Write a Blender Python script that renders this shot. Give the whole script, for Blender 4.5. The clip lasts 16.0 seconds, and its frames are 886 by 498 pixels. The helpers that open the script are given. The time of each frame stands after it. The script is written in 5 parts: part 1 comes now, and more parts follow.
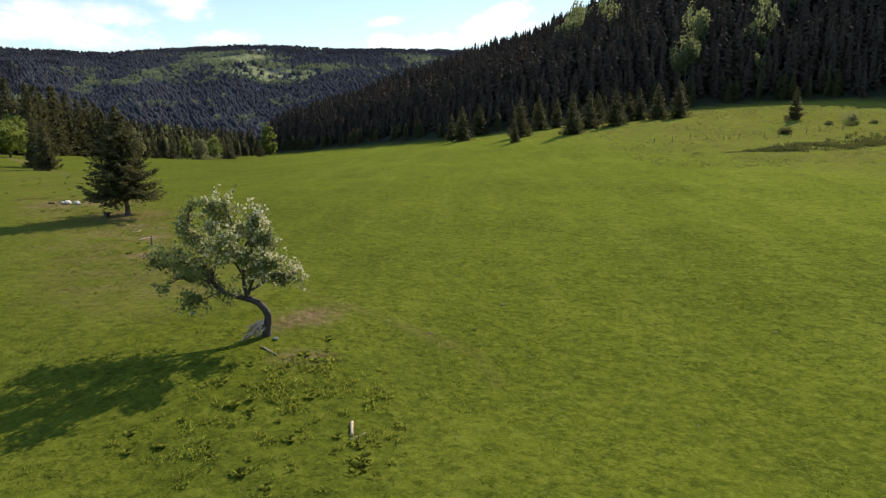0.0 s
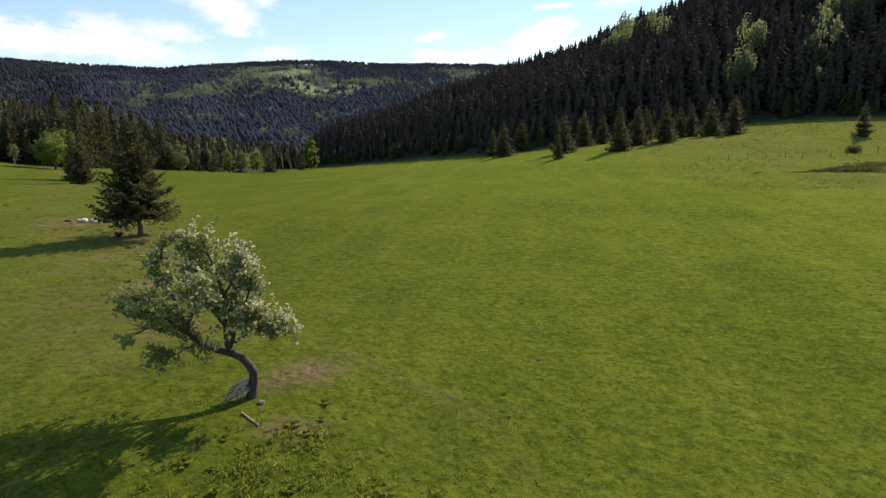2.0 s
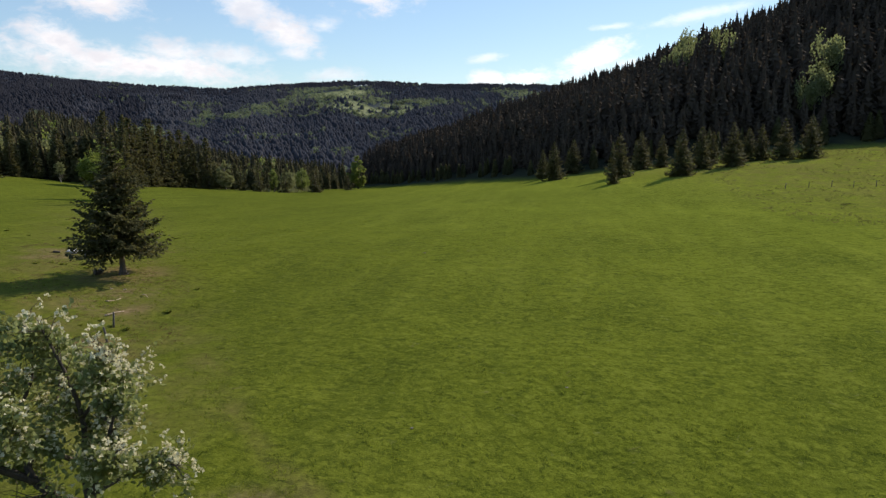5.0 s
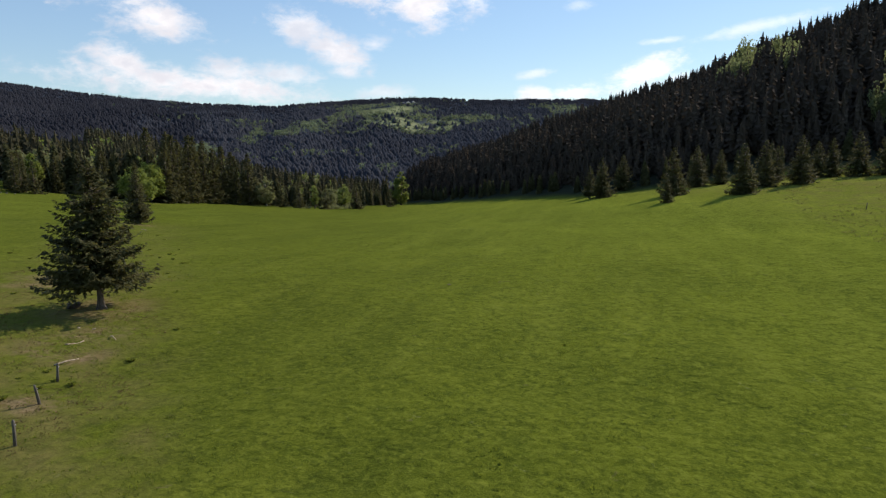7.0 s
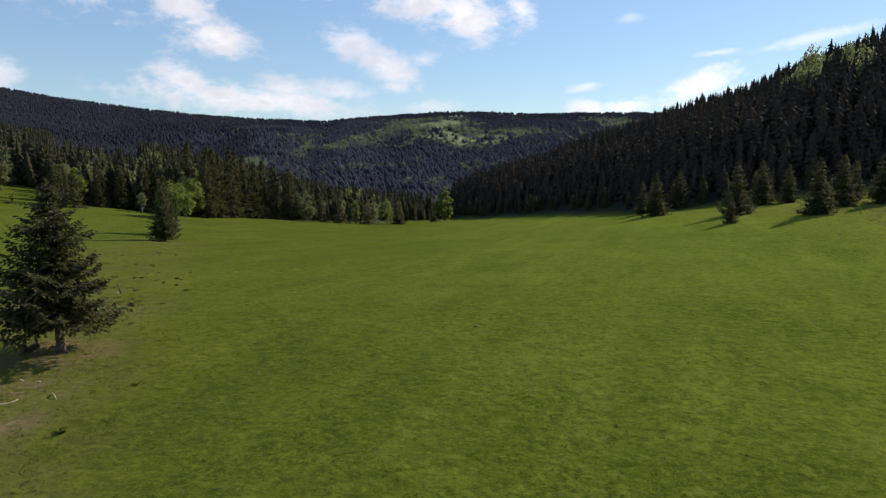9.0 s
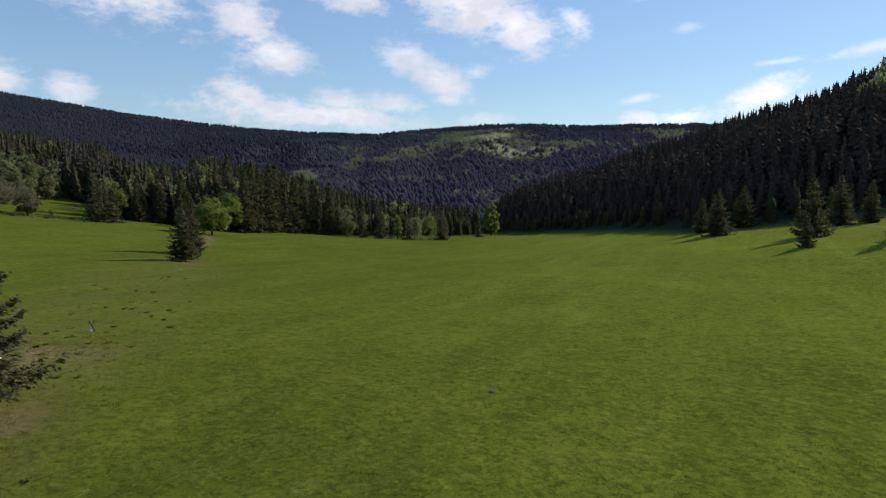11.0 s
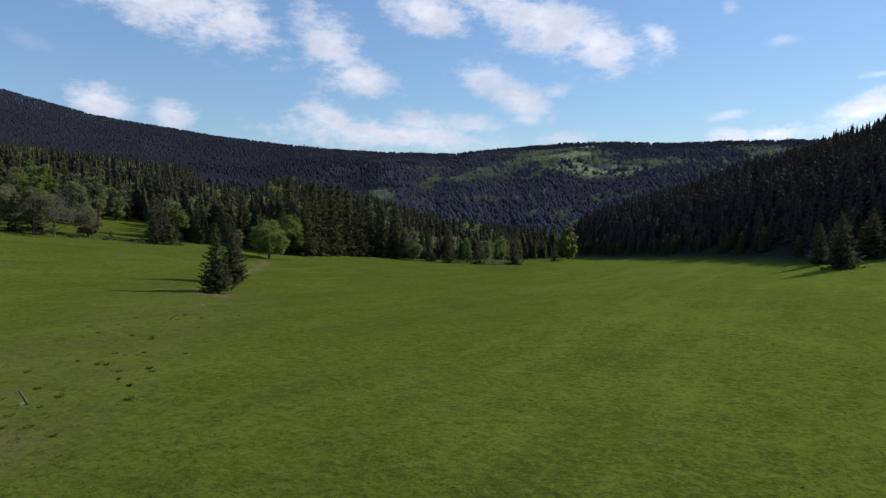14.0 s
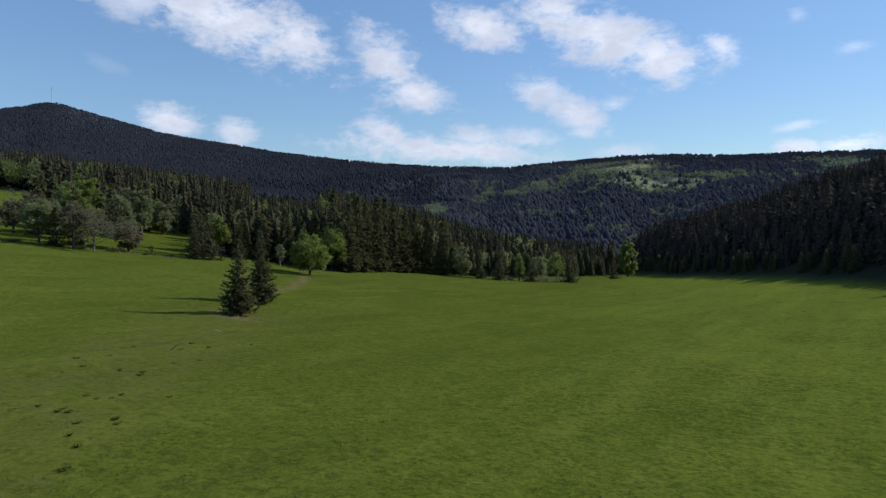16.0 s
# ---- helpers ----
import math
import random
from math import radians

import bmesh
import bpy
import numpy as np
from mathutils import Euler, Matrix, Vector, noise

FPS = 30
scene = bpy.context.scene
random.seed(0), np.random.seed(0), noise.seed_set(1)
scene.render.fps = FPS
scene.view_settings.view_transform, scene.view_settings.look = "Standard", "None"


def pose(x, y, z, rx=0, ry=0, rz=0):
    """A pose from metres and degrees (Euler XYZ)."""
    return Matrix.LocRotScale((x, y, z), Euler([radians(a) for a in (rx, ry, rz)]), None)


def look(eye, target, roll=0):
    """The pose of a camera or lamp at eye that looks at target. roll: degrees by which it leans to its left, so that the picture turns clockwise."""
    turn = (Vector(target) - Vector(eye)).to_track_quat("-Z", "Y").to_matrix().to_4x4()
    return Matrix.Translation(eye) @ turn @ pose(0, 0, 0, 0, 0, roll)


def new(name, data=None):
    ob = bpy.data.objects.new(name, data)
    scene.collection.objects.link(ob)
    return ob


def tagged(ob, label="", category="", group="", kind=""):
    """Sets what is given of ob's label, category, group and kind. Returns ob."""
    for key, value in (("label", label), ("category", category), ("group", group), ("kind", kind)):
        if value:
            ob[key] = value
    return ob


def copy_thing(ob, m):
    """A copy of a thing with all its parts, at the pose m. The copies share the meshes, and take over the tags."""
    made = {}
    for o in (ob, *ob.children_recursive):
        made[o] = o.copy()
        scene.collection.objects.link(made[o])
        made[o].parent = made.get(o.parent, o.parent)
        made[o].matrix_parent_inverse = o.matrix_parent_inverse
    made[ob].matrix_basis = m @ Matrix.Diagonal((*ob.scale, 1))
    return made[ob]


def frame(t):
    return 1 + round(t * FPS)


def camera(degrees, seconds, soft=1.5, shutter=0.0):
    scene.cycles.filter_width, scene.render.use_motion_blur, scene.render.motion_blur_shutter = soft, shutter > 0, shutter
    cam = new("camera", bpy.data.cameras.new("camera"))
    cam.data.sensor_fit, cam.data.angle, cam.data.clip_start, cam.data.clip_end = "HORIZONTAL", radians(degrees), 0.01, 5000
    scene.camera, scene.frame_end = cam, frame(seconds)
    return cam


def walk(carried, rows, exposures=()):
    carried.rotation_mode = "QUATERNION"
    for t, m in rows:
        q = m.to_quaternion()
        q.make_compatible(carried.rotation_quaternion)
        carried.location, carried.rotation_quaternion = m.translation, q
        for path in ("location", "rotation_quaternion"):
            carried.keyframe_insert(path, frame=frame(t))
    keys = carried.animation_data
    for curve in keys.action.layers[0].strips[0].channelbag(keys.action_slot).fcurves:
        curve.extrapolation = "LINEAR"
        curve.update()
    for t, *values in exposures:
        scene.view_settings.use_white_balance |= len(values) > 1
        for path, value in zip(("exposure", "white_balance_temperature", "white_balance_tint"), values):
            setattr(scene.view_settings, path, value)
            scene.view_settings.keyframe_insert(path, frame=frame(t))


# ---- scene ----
cam = camera(71.1, 16.0, soft=1.3)
PATH = [
    (0, (-0.892, 3.663, 11.799), (-1.012, 5.605, 11.337), -1.1),
    (0.5, (-0.688, 5.127, 11.802), (-0.842, 7.069, 11.351), -1.1),
    (1, (-0.581, 6.699, 11.851), (-0.769, 8.641, 11.411), -1.0),
    (1.5, (-0.524, 8.314, 11.817), (-0.745, 10.255, 11.389), -1.0),
    (2, (-0.495, 9.911, 11.86), (-0.747, 11.851, 11.443), -0.9),
    (2.5, (-0.409, 11.581, 11.844), (-0.692, 13.518, 11.439), -0.9),
    (3, (-0.264, 13.309, 11.898), (-0.571, 15.245, 11.502), -0.8),
    (3.5, (-0.144, 15.075, 11.967), (-0.473, 17.01, 11.582), -0.7),
    (4, (-0.006, 16.913, 12.067), (-0.358, 18.846, 11.692), -0.6),
    (6.5, (-0.091, 26.765, 11.953), (-0.615, 28.669, 11.637), -0.8),
    (7, (-0.084, 29.144, 11.959), (-0.644, 31.04, 11.656), -0.8),
    (7.5, (-0.185, 31.282, 12.086), (-0.782, 33.168, 11.793), -0.8),
    (8, (-0.385, 33.534, 12.121), (-1.02, 35.41, 11.84), -0.8),
    (8.5, (-0.676, 35.831, 12.182), (-1.347, 37.695, 11.912), -0.8),
    (9, (-1.074, 38.142, 12.191), (-1.779, 39.996, 11.933), -0.7),
    (11.5, (-2.775, 50.852, 13.006), (-3.669, 52.629, 12.799), -0.7),
    (12, (-3.582, 53.377, 13.073), (-4.513, 55.136, 12.877), -0.7),
    (12.5, (-4.389, 55.913, 13.226), (-5.358, 57.653, 13.04), -0.6),
    (13, (-5.191, 58.486, 13.27), (-6.197, 60.205, 13.095), -0.6),
    (13.5, (-6.084, 60.972, 13.317), (-7.125, 62.672, 13.153), -0.6),
    (14, (-7.141, 63.435, 13.413), (-8.217, 65.114, 13.26), -0.6),
    (14.5, (-8.212, 66.079, 13.377), (-9.328, 67.733, 13.235), -0.7),
    (15, (-9.39, 68.633, 13.247), (-10.542, 70.263, 13.119), -0.6),
    (15.5, (-10.696, 71.122, 13.307), (-11.883, 72.727, 13.19), -0.6),
    (16, (-12.037, 73.49, 13.337), (-13.257, 75.071, 13.231), -0.6),
]
walk(cam, [(t, look(eye, target, roll)) for t, eye, target, roll in PATH],
     [(0.0, 0.68, 7080, 14), (4.0, 0.43, 6980, 13), (8.0, 0.26, 6720, 13), (12.0, 0.06, 6270, 13), (16.0, -0.04, 5900, 12)])

# ---- sky, sun ----
SUN_AZ, SUN_EL = -32.0, 32.5          # bearing to the left of +y, height: degrees
world = bpy.data.worlds.new("sky")
scene.world = world
world.use_nodes = True
scene.view_settings.exposure = 0.0


class Nodes:
    """Short hand for building node trees."""

    def __init__(self, tree):
        self.t = tree
        self.t.nodes.clear()

    def add(self, kind, ins=None, **props):
        n = self.t.nodes.new(kind)
        for k, v in props.items():
            setattr(n, k, v)
        for k, v in (ins or {}).items():
            sock = n.inputs[k]
            if isinstance(v, bpy.types.NodeSocket):
                self.t.links.new(v, sock)
            else:
                sock.default_value = v
        return n

    def math(self, op, a, b=0.0, c=0.0, clamp=False):
        return self.add("ShaderNodeMath", {0: a, 1: b, 2: c}, operation=op, use_clamp=clamp).outputs[0]

    def mix(self, f, a, b):
        n = self.add("ShaderNodeMix", {0: f}, data_type="RGBA")
        for i, v in ((6, a), (7, b)):
            if isinstance(v, bpy.types.NodeSocket):
                self.t.links.new(v, n.inputs[i])
            else:
                n.inputs[i].default_value = (*v, 1)
        return n.outputs[2]

    def ramp(self, f, lo, hi):
        return self.add("ShaderNodeMapRange", {0: f, 1: lo, 2: hi, 3: 0.0, 4: 1.0}, interpolation_type="SMOOTHSTEP").outputs[0]

    def noise(self, vec, scale, detail=4.0, rough=0.55, distort=0.0):
        return self.add("ShaderNodeTexNoise", {"Vector": vec, "Scale": scale, "Detail": detail, "Roughness": rough, "Distortion": distort}).outputs[0]


def make_sky():
    n = Nodes(world.node_tree)
    sky = n.add("ShaderNodeTexSky", sky_type="NISHITA", sun_disc=False, sun_elevation=radians(SUN_EL),
                sun_rotation=radians(-SUN_AZ), altitude=900, air_density=1.0, dust_density=0.12, ozone_density=1.6)
    way = n.add("ShaderNodeTexCoord").outputs["Generated"]
    sep = n.add("ShaderNodeSeparateXYZ", {0: way})
    x, y, z = sep.outputs
    az = n.math("MULTIPLY", n.math("ARCTAN2", n.math("MULTIPLY", x, -1.0), y), 57.2958)
    el = n.math("MULTIPLY", n.math("ARCSINE", z), 57.2958)
    # cumulus: billows stretched along the horizon
    flat = n.add("ShaderNodeCombineXYZ", {0: n.math("MULTIPLY", az, 0.55), 1: el, 2: 3.7}).outputs[0]
    big = n.noise(flat, 0.16, 7.0, 0.62, 0.3)
    fine = n.noise(flat, 0.55, 6.0, 0.6, 0.2)
    wisp = n.noise(flat, 1.7, 5.0, 0.65, 0.4)
    rag = n.math("ADD", n.math("MULTIPLY", n.math("SUBTRACT", big, 0.5), 1.2), n.math("MULTIPLY", n.math("SUBTRACT", fine, 0.5), 2.2))
    rag = n.math("ADD", rag, n.math("MULTIPLY", n.math("SUBTRACT", wisp, 0.5), 1.0))
    cover = None
    for a, e, ra, re, lean, thick in CLOUDS:
        c, k = math.cos(radians(lean)), math.sin(radians(lean))
        right, up = n.math("SUBTRACT", a, az), n.math("SUBTRACT", el, e)
        du = n.math("SUBTRACT", n.math("MULTIPLY", right, c / ra), n.math("MULTIPLY", up, k / ra))
        dv = n.math("ADD", n.math("MULTIPLY", right, k / re), n.math("MULTIPLY", up, c / re))
        d = n.math("SQRT", n.math("ADD", n.math("MULTIPLY", du, du), n.math("MULTIPLY", dv, dv)))
        one = n.math("MULTIPLY", n.ramp(n.math("ADD", n.math("MULTIPLY", d, 0.86), rag), 1.2, 0.1), thick)
        cover = one if cover is None else n.math("MAXIMUM", cover, one)
    # scattered clouds over the rest of the sky
    above = n.noise(way, 3.2, 6.0, 0.6, 0.4)
    rest = n.math("MULTIPLY", n.ramp(above, 0.56, 0.72), n.ramp(el, 24.0, 34.0))
    cover = n.math("MAXIMUM", cover, n.math("MULTIPLY", rest, 0.8))
    shade = n.mix(n.ramp(fine, 0.3, 0.75), CLOUD_DARK, CLOUD_LIGHT)
    glow = n.math("ADD", 1.0, n.math("MULTIPLY", n.ramp(az, 26.0, -4.0), 0.3))      # brighter towards the sun
    shade = n.add("ShaderNodeVectorMath", {0: shade, "Scale": glow}, operation="SCALE").outputs[0]
    green = n.add("ShaderNodeSeparateColor", {0: sky.outputs[0]}).outputs[1]
    even = n.math("POWER", n.math("DIVIDE", 4.2, n.math("MAXIMUM", green, 0.5)), 0.35)      # softer glare round the sun
    blue = n.add("ShaderNodeVectorMath", {0: sky.outputs[0], 1: (0.95, 1.005, 1.0)}, operation="MULTIPLY").outputs[0]
    blue = n.add("ShaderNodeVectorMath", {0: blue, "Scale": even}, operation="SCALE").outputs[0]
    col = n.mix(cover, blue, shade)
    bg = n.add("ShaderNodeBackground", {0: col, 1: SKY_STRENGTH})
    n.add("ShaderNodeOutputWorld", {0: bg.outputs[0]})


# bearing, height, half width, half height, lean (degrees), density
CLOUDS = [
    (56.4, 16.6, 9.0, 2.3, 17, 1), (50.5, 15.3, 3.3, 2.1, 20, 1), (63.4, 17.3, 3.5, 1.3, 0, 0.7), (42.3, 13.5, 4.0, 2.3, 45, 0.95), (40.0, 11.1, 3.0, 1.5, 15, 1),
    (44.1, 14.9, 2.2, 1.1, 20, 0.5), (36.7, 6.0, 8.4, 1.4, 4, 1), (42.5, 7.4, 2.3, 1.3, 25, 0.95), (34.9, 7.0, 3.0, 0.9, 5, 0.8), (29.6, 6.8, 2.8, 0.9, 5, 0.7),
    (34.1, 16.6, 3.6, 1.6, 17, 1), (23.6, 15.5, 6.2, 2.3, 22, 1), (27.2, 17.5, 4.0, 2.1, 15, 1), (18.6, 13.3, 3.6, 2.0, 25, 1), (13.7, 13.6, 1.9, 0.9, 35, 0.85),
    (28.5, 10.9, 2.5, 1.3, 10, 0.8), (25.5, 9.0, 3.2, 1.5, 30, 0.9), (22.3, 9.6, 1.4, 0.7, 0, 0.6), (24.8, 7.3, 1.5, 0.7, 0, 0.7), (61.2, 8.1, 2.4, 1.2, 15, 1),
    (55.9, 7.3, 1.6, 1.1, 0, 0.8), (8.1, 6.9, 1.9, 0.4, -8, 0.5), (4.6, 5.2, 2.4, 0.9, -5, 1), (7.7, 5.1, 2.0, 0.7, 0, 0.9), (21.6, 5.5, 2.6, 0.6, 0, 0.5),
    (4.4, 12.3, 1.2, 0.5, 5, 0.3), (8.2, 15.2, 0.8, 0.6, 0, 0.25), (66.0, 12.4, 1.6, 0.6, 20, 0.15), (-2.6, 9.1, 1.8, 0.3, -3, 0.5), (-9.5, 9.6, 4.4, 0.45, -8, 0.5),
    (-1.3, 6.5, 3.4, 1.4, -15, 1), (-4.1, 6.1, 2.2, 0.8, 0, 0.5),
]
SKY_STRENGTH = 0.117
CLOUD_LIGHT, CLOUD_DARK = (7.9, 7.9, 8.1), (5.6, 5.8, 6.4)
make_sky()
sun = new("sun", bpy.data.lights.new("sun", "SUN"))
sun.data.energy, sun.data.angle, sun.data.color = 4.2, radians(0.5), (1.0, 0.93, 0.82)
sun_way = Vector((-math.sin(radians(SUN_AZ)) * math.cos(radians(SUN_EL)), math.cos(radians(SUN_AZ)) * math.cos(radians(SUN_EL)), math.sin(radians(SUN_EL))))
sun.matrix_world = look(sun_way * 200, (0, 0, 0))


# ---- materials ----
def material(name):
    m = bpy.data.materials.new(name)
    m.use_nodes = True
    return m, Nodes(m.node_tree)


def leafy(name, dark, light, through_colour, share=0.35, rough=0.55, patch=0.06, spread=1.0, gloss=0.15):
    """Leaves or needles: each leaf its own tone, drifts of tone over the crown, light passing through."""
    m, n = material(name)
    geo = n.add("ShaderNodeNewGeometry")
    where = geo.outputs["Position"]
    tone = n.math("ADD", n.math("MULTIPLY", geo.outputs["Random Per Island"], 0.55 * spread), n.math("MULTIPLY", n.ramp(n.noise(where, patch, 3.0), 0.3, 0.7), 0.45))
    col = n.mix(tone, dark, light)
    body = n.add("ShaderNodeBsdfPrincipled", {"Base Color": col, "Roughness": rough, "Specular IOR Level": gloss})
    thin = n.add("ShaderNodeBsdfTranslucent", {0: n.mix(tone, [0.6 * c for c in through_colour], through_colour)})
    both = n.add("ShaderNodeMixShader", {0: share, 1: body.outputs[0], 2: thin.outputs[0]})
    n.add("ShaderNodeOutputMaterial", {0: both.outputs[0]})
    return m


def woody(name, dark, light, scale=6.0, rough=0.85, bump=0.03):
    """Bark or weathered wood, streaked along its length."""
    m, n = material(name)
    at = n.add("ShaderNodeTexCoord").outputs["Object"]
    long = n.add("ShaderNodeMapping", {0: at, 3: (1, 1, 0.25)}).outputs[0]
    streak = n.noise(long, scale, 6.0, 0.65, 0.6)
    stain = n.noise(at, scale * 0.25, 3.0)
    col = n.mix(n.ramp(streak, 0.32, 0.68), dark, light)
    col = n.mix(n.math("MULTIPLY", n.ramp(stain, 0.5, 0.75), 0.5), col, [0.6 * c for c in dark])
    b = n.add("ShaderNodeBump", {"Strength": 0.8, "Distance": bump, "Height": streak})
    s = n.add("ShaderNodeBsdfPrincipled", {"Base Color": col, "Roughness": rough, "Normal": b.outputs[0]})
    n.add("ShaderNodeOutputMaterial", {0: s.outputs[0]})
    return m


def stony(name, dark, light, scale=4.0):
    m, n = material(name)
    at = n.add("ShaderNodeTexCoord").outputs["Object"]
    grain, blotch = n.noise(at, scale * 5, 6.0, 0.7), n.noise(at, scale, 4.0)
    col = n.mix(n.ramp(blotch, 0.35, 0.65), dark, light)
    col = n.mix(n.math("MULTIPLY", n.ramp(grain, 0.5, 0.7), 0.4), col, [0.5 * c for c in dark])
    b = n.add("ShaderNodeBump", {"Strength": 0.7, "Distance": 0.03, "Height": grain})
    s = n.add("ShaderNodeBsdfPrincipled", {"Base Color": col, "Roughness": 0.9, "Normal": b.outputs[0]})
    n.add("ShaderNodeOutputMaterial", {0: s.outputs[0]})
    return m


def meadow_material():
    """Grass sward, bare and trodden earth, dry upland grass and forest floor, by what grows there, with haze, shade and
    sunward brightness put into the colours.
    """
    m, n = material("meadow_grass")
    at = n.add("ShaderNodeNewGeometry").outputs["Position"]
    cover = {k: n.add("ShaderNodeAttribute", attribute_name=k).outputs["Fac"] for k in ("bare", "dry", "wood", "cut", "far", "lean")}
    turn = n.add("ShaderNodeMapping", {0: at, 2: (0, 0, radians(28)), 3: (1, 0.16, 1)}).outputs[0]
    wide, mid, fine = n.noise(at, 0.035, 4.0), n.noise(at, 0.35, 5.0, 0.6), n.noise(at, 2.6, 6.0, 0.68, 0.3)
    clod, tuft, blade = n.noise(at, 1.1, 4.0, 0.6, 0.9), n.noise(at, 3.6, 5.0, 0.65, 0.7), n.noise(at, 11.0, 4.0, 0.7)
    strip = n.noise(turn, 0.22, 4.0, 0.6)
    drift = n.noise(n.add("ShaderNodeMapping", {0: at, 2: (0, 0, radians(-20)), 3: (1, 0.35, 1)}).outputs[0], 0.11, 5.0, 0.62, 0.8)
    col = n.mix(n.ramp(wide, 0.35, 0.65), GRASS_A, GRASS_B)
    col = n.mix(n.math("MULTIPLY", n.ramp(drift, 0.46, 0.68), 0.5), col, GRASS_E)
    col = n.mix(n.math("MULTIPLY", n.ramp(strip, 0.46, 0.68), 0.4), col, GRASS_C)
    col = n.mix(n.math("MULTIPLY", n.ramp(mid, 0.48, 0.75), 0.6), col, GRASS_D)
    col = n.mix(n.math("MULTIPLY", n.ramp(clod, 0.48, 0.68), 0.7), col, GRASS_E)
    col = n.mix(n.math("MULTIPLY", n.ramp(clod, 0.46, 0.3), 0.5), col, GRASS_C)
    # tufts with shade painted dark into the gaps between them, thicker in some places than in others
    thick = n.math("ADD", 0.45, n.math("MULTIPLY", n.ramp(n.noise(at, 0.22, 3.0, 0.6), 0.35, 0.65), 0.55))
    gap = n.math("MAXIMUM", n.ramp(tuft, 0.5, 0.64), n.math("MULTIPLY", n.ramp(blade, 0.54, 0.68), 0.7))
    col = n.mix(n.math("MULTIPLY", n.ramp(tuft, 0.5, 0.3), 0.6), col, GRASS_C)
    col = n.mix(n.math("MULTIPLY", n.math("MULTIPLY", gap, thick), 0.75), col, GRASS_GAP_SHADE)
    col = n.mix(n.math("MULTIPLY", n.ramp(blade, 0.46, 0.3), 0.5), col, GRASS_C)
    # grass tone by place, with brightness towards the sun put into it
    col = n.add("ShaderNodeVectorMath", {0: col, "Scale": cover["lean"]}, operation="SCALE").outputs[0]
    dry = n.math("MULTIPLY", cover["dry"], n.ramp(n.math("ADD", mid, n.math("MULTIPLY", fine, 0.5)), 0.5, 1.0))
    col = n.mix(dry, col, n.mix(n.ramp(fine, 0.35, 0.7), (0.15, 0.12, 0.042), (0.065, 0.058, 0.02)))
    bare = n.math("MULTIPLY", cover["bare"], n.ramp(n.math("ADD", mid, n.math("MULTIPLY", fine, 0.7)), 0.6, 1.0))
    col = n.mix(bare, col, n.mix(n.ramp(fine, 0.35, 0.65), (0.09, 0.055, 0.03), (0.19, 0.135, 0.078)))
    # dark needle litter, with the forest edge's shade put into its colour
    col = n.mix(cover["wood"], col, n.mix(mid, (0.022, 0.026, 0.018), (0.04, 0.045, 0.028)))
    # floor of the far slopes, its blue tint standing for haze
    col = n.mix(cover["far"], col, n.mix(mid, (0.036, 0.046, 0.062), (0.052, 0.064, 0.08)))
    col = n.mix(cover["cut"], col, n.mix(n.noise(at, 0.05, 4.0), (0.14, 0.16, 0.09), (0.24, 0.245, 0.155)))
    open_land = n.math("SUBTRACT", 1.0, cover["wood"])
    # greyish flecks of trampled grass
    fleck = n.math("MULTIPLY", n.ramp(n.noise(at, 1.7, 5.0, 0.7, 1.0), 0.62, 0.74), n.ramp(mid, 0.42, 0.62))
    col = n.mix(n.math("MULTIPLY", n.math("MULTIPLY", fleck, 0.5), open_land), col, (0.22, 0.215, 0.11))
    # small worn dents and withered spots
    worn = n.ramp(n.noise(at, 0.62, 4.0, 0.7, 1.2), 0.66, 0.74)
    col = n.mix(n.math("MULTIPLY", n.math("MULTIPLY", worn, 0.5), open_land), col, (0.12, 0.1, 0.05))
    hump = n.add("ShaderNodeTexVoronoi", {"Vector": n.add("ShaderNodeVectorMath", {0: at, 1: n.add("ShaderNodeVectorMath", {0: n.add("ShaderNodeTexNoise", {"Vector": at, "Scale": 1.2, "Detail": 3.0}).outputs[1], "Scale": 0.9}, operation="SCALE").outputs[0]}).outputs[0], "Scale": 1.6, "Randomness": 1.0}, feature="SMOOTH_F1").outputs[0]
    rough = n.math("ADD", n.math("ADD", n.math("MULTIPLY", hump, -0.7), n.math("MULTIPLY", tuft, -0.3)), n.math("MULTIPLY", blade, 0.2))
    b = n.add("ShaderNodeBump", {"Strength": 1.0, "Distance": 0.16, "Height": rough})
    s = n.add("ShaderNodeBsdfPrincipled", {"Base Color": col, "Roughness": 1.0, "Specular IOR Level": 0.0, "Sheen Weight": n.math("MULTIPLY", open_land, 0.1), "Sheen Roughness": 0.5, "Sheen Tint": (0.7, 0.8, 0.18, 1), "Normal": b.outputs[0]})
    n.add("ShaderNodeOutputMaterial", {0: s.outputs[0]})
    return m


GRASS_A, GRASS_B, GRASS_C = (0.079, 0.098, 0.01), (0.099, 0.12, 0.012), (0.15, 0.17, 0.023)
GRASS_D, GRASS_E, GRASS_GAP_SHADE = (0.052, 0.073, 0.0078), (0.035, 0.051, 0.0062), (0.02, 0.033, 0.005)
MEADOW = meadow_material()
BLADES = leafy("grass_blades", (0.075, 0.1, 0.013), (0.15, 0.18, 0.028), (0.22, 0.27, 0.03), 0.6, 0.6, 0.4)
STRAW = leafy("dry_grass", (0.09, 0.062, 0.026), (0.22, 0.165, 0.075), (0.22, 0.16, 0.06), 0.3, 0.7, 0.6)
NEEDLES = leafy("spruce_needles", (0.044, 0.048, 0.021), (0.112, 0.108, 0.046), (0.15, 0.142, 0.045), 0.37, 0.7, 0.35, 1.0, 0.08)
WOOD_NEEDLES = leafy("forest_needles", (0.06, 0.047, 0.036), (0.095, 0.077, 0.057), (0.09, 0.074, 0.055), 0.27, 0.9, 0.05, 0.5, 0.03)
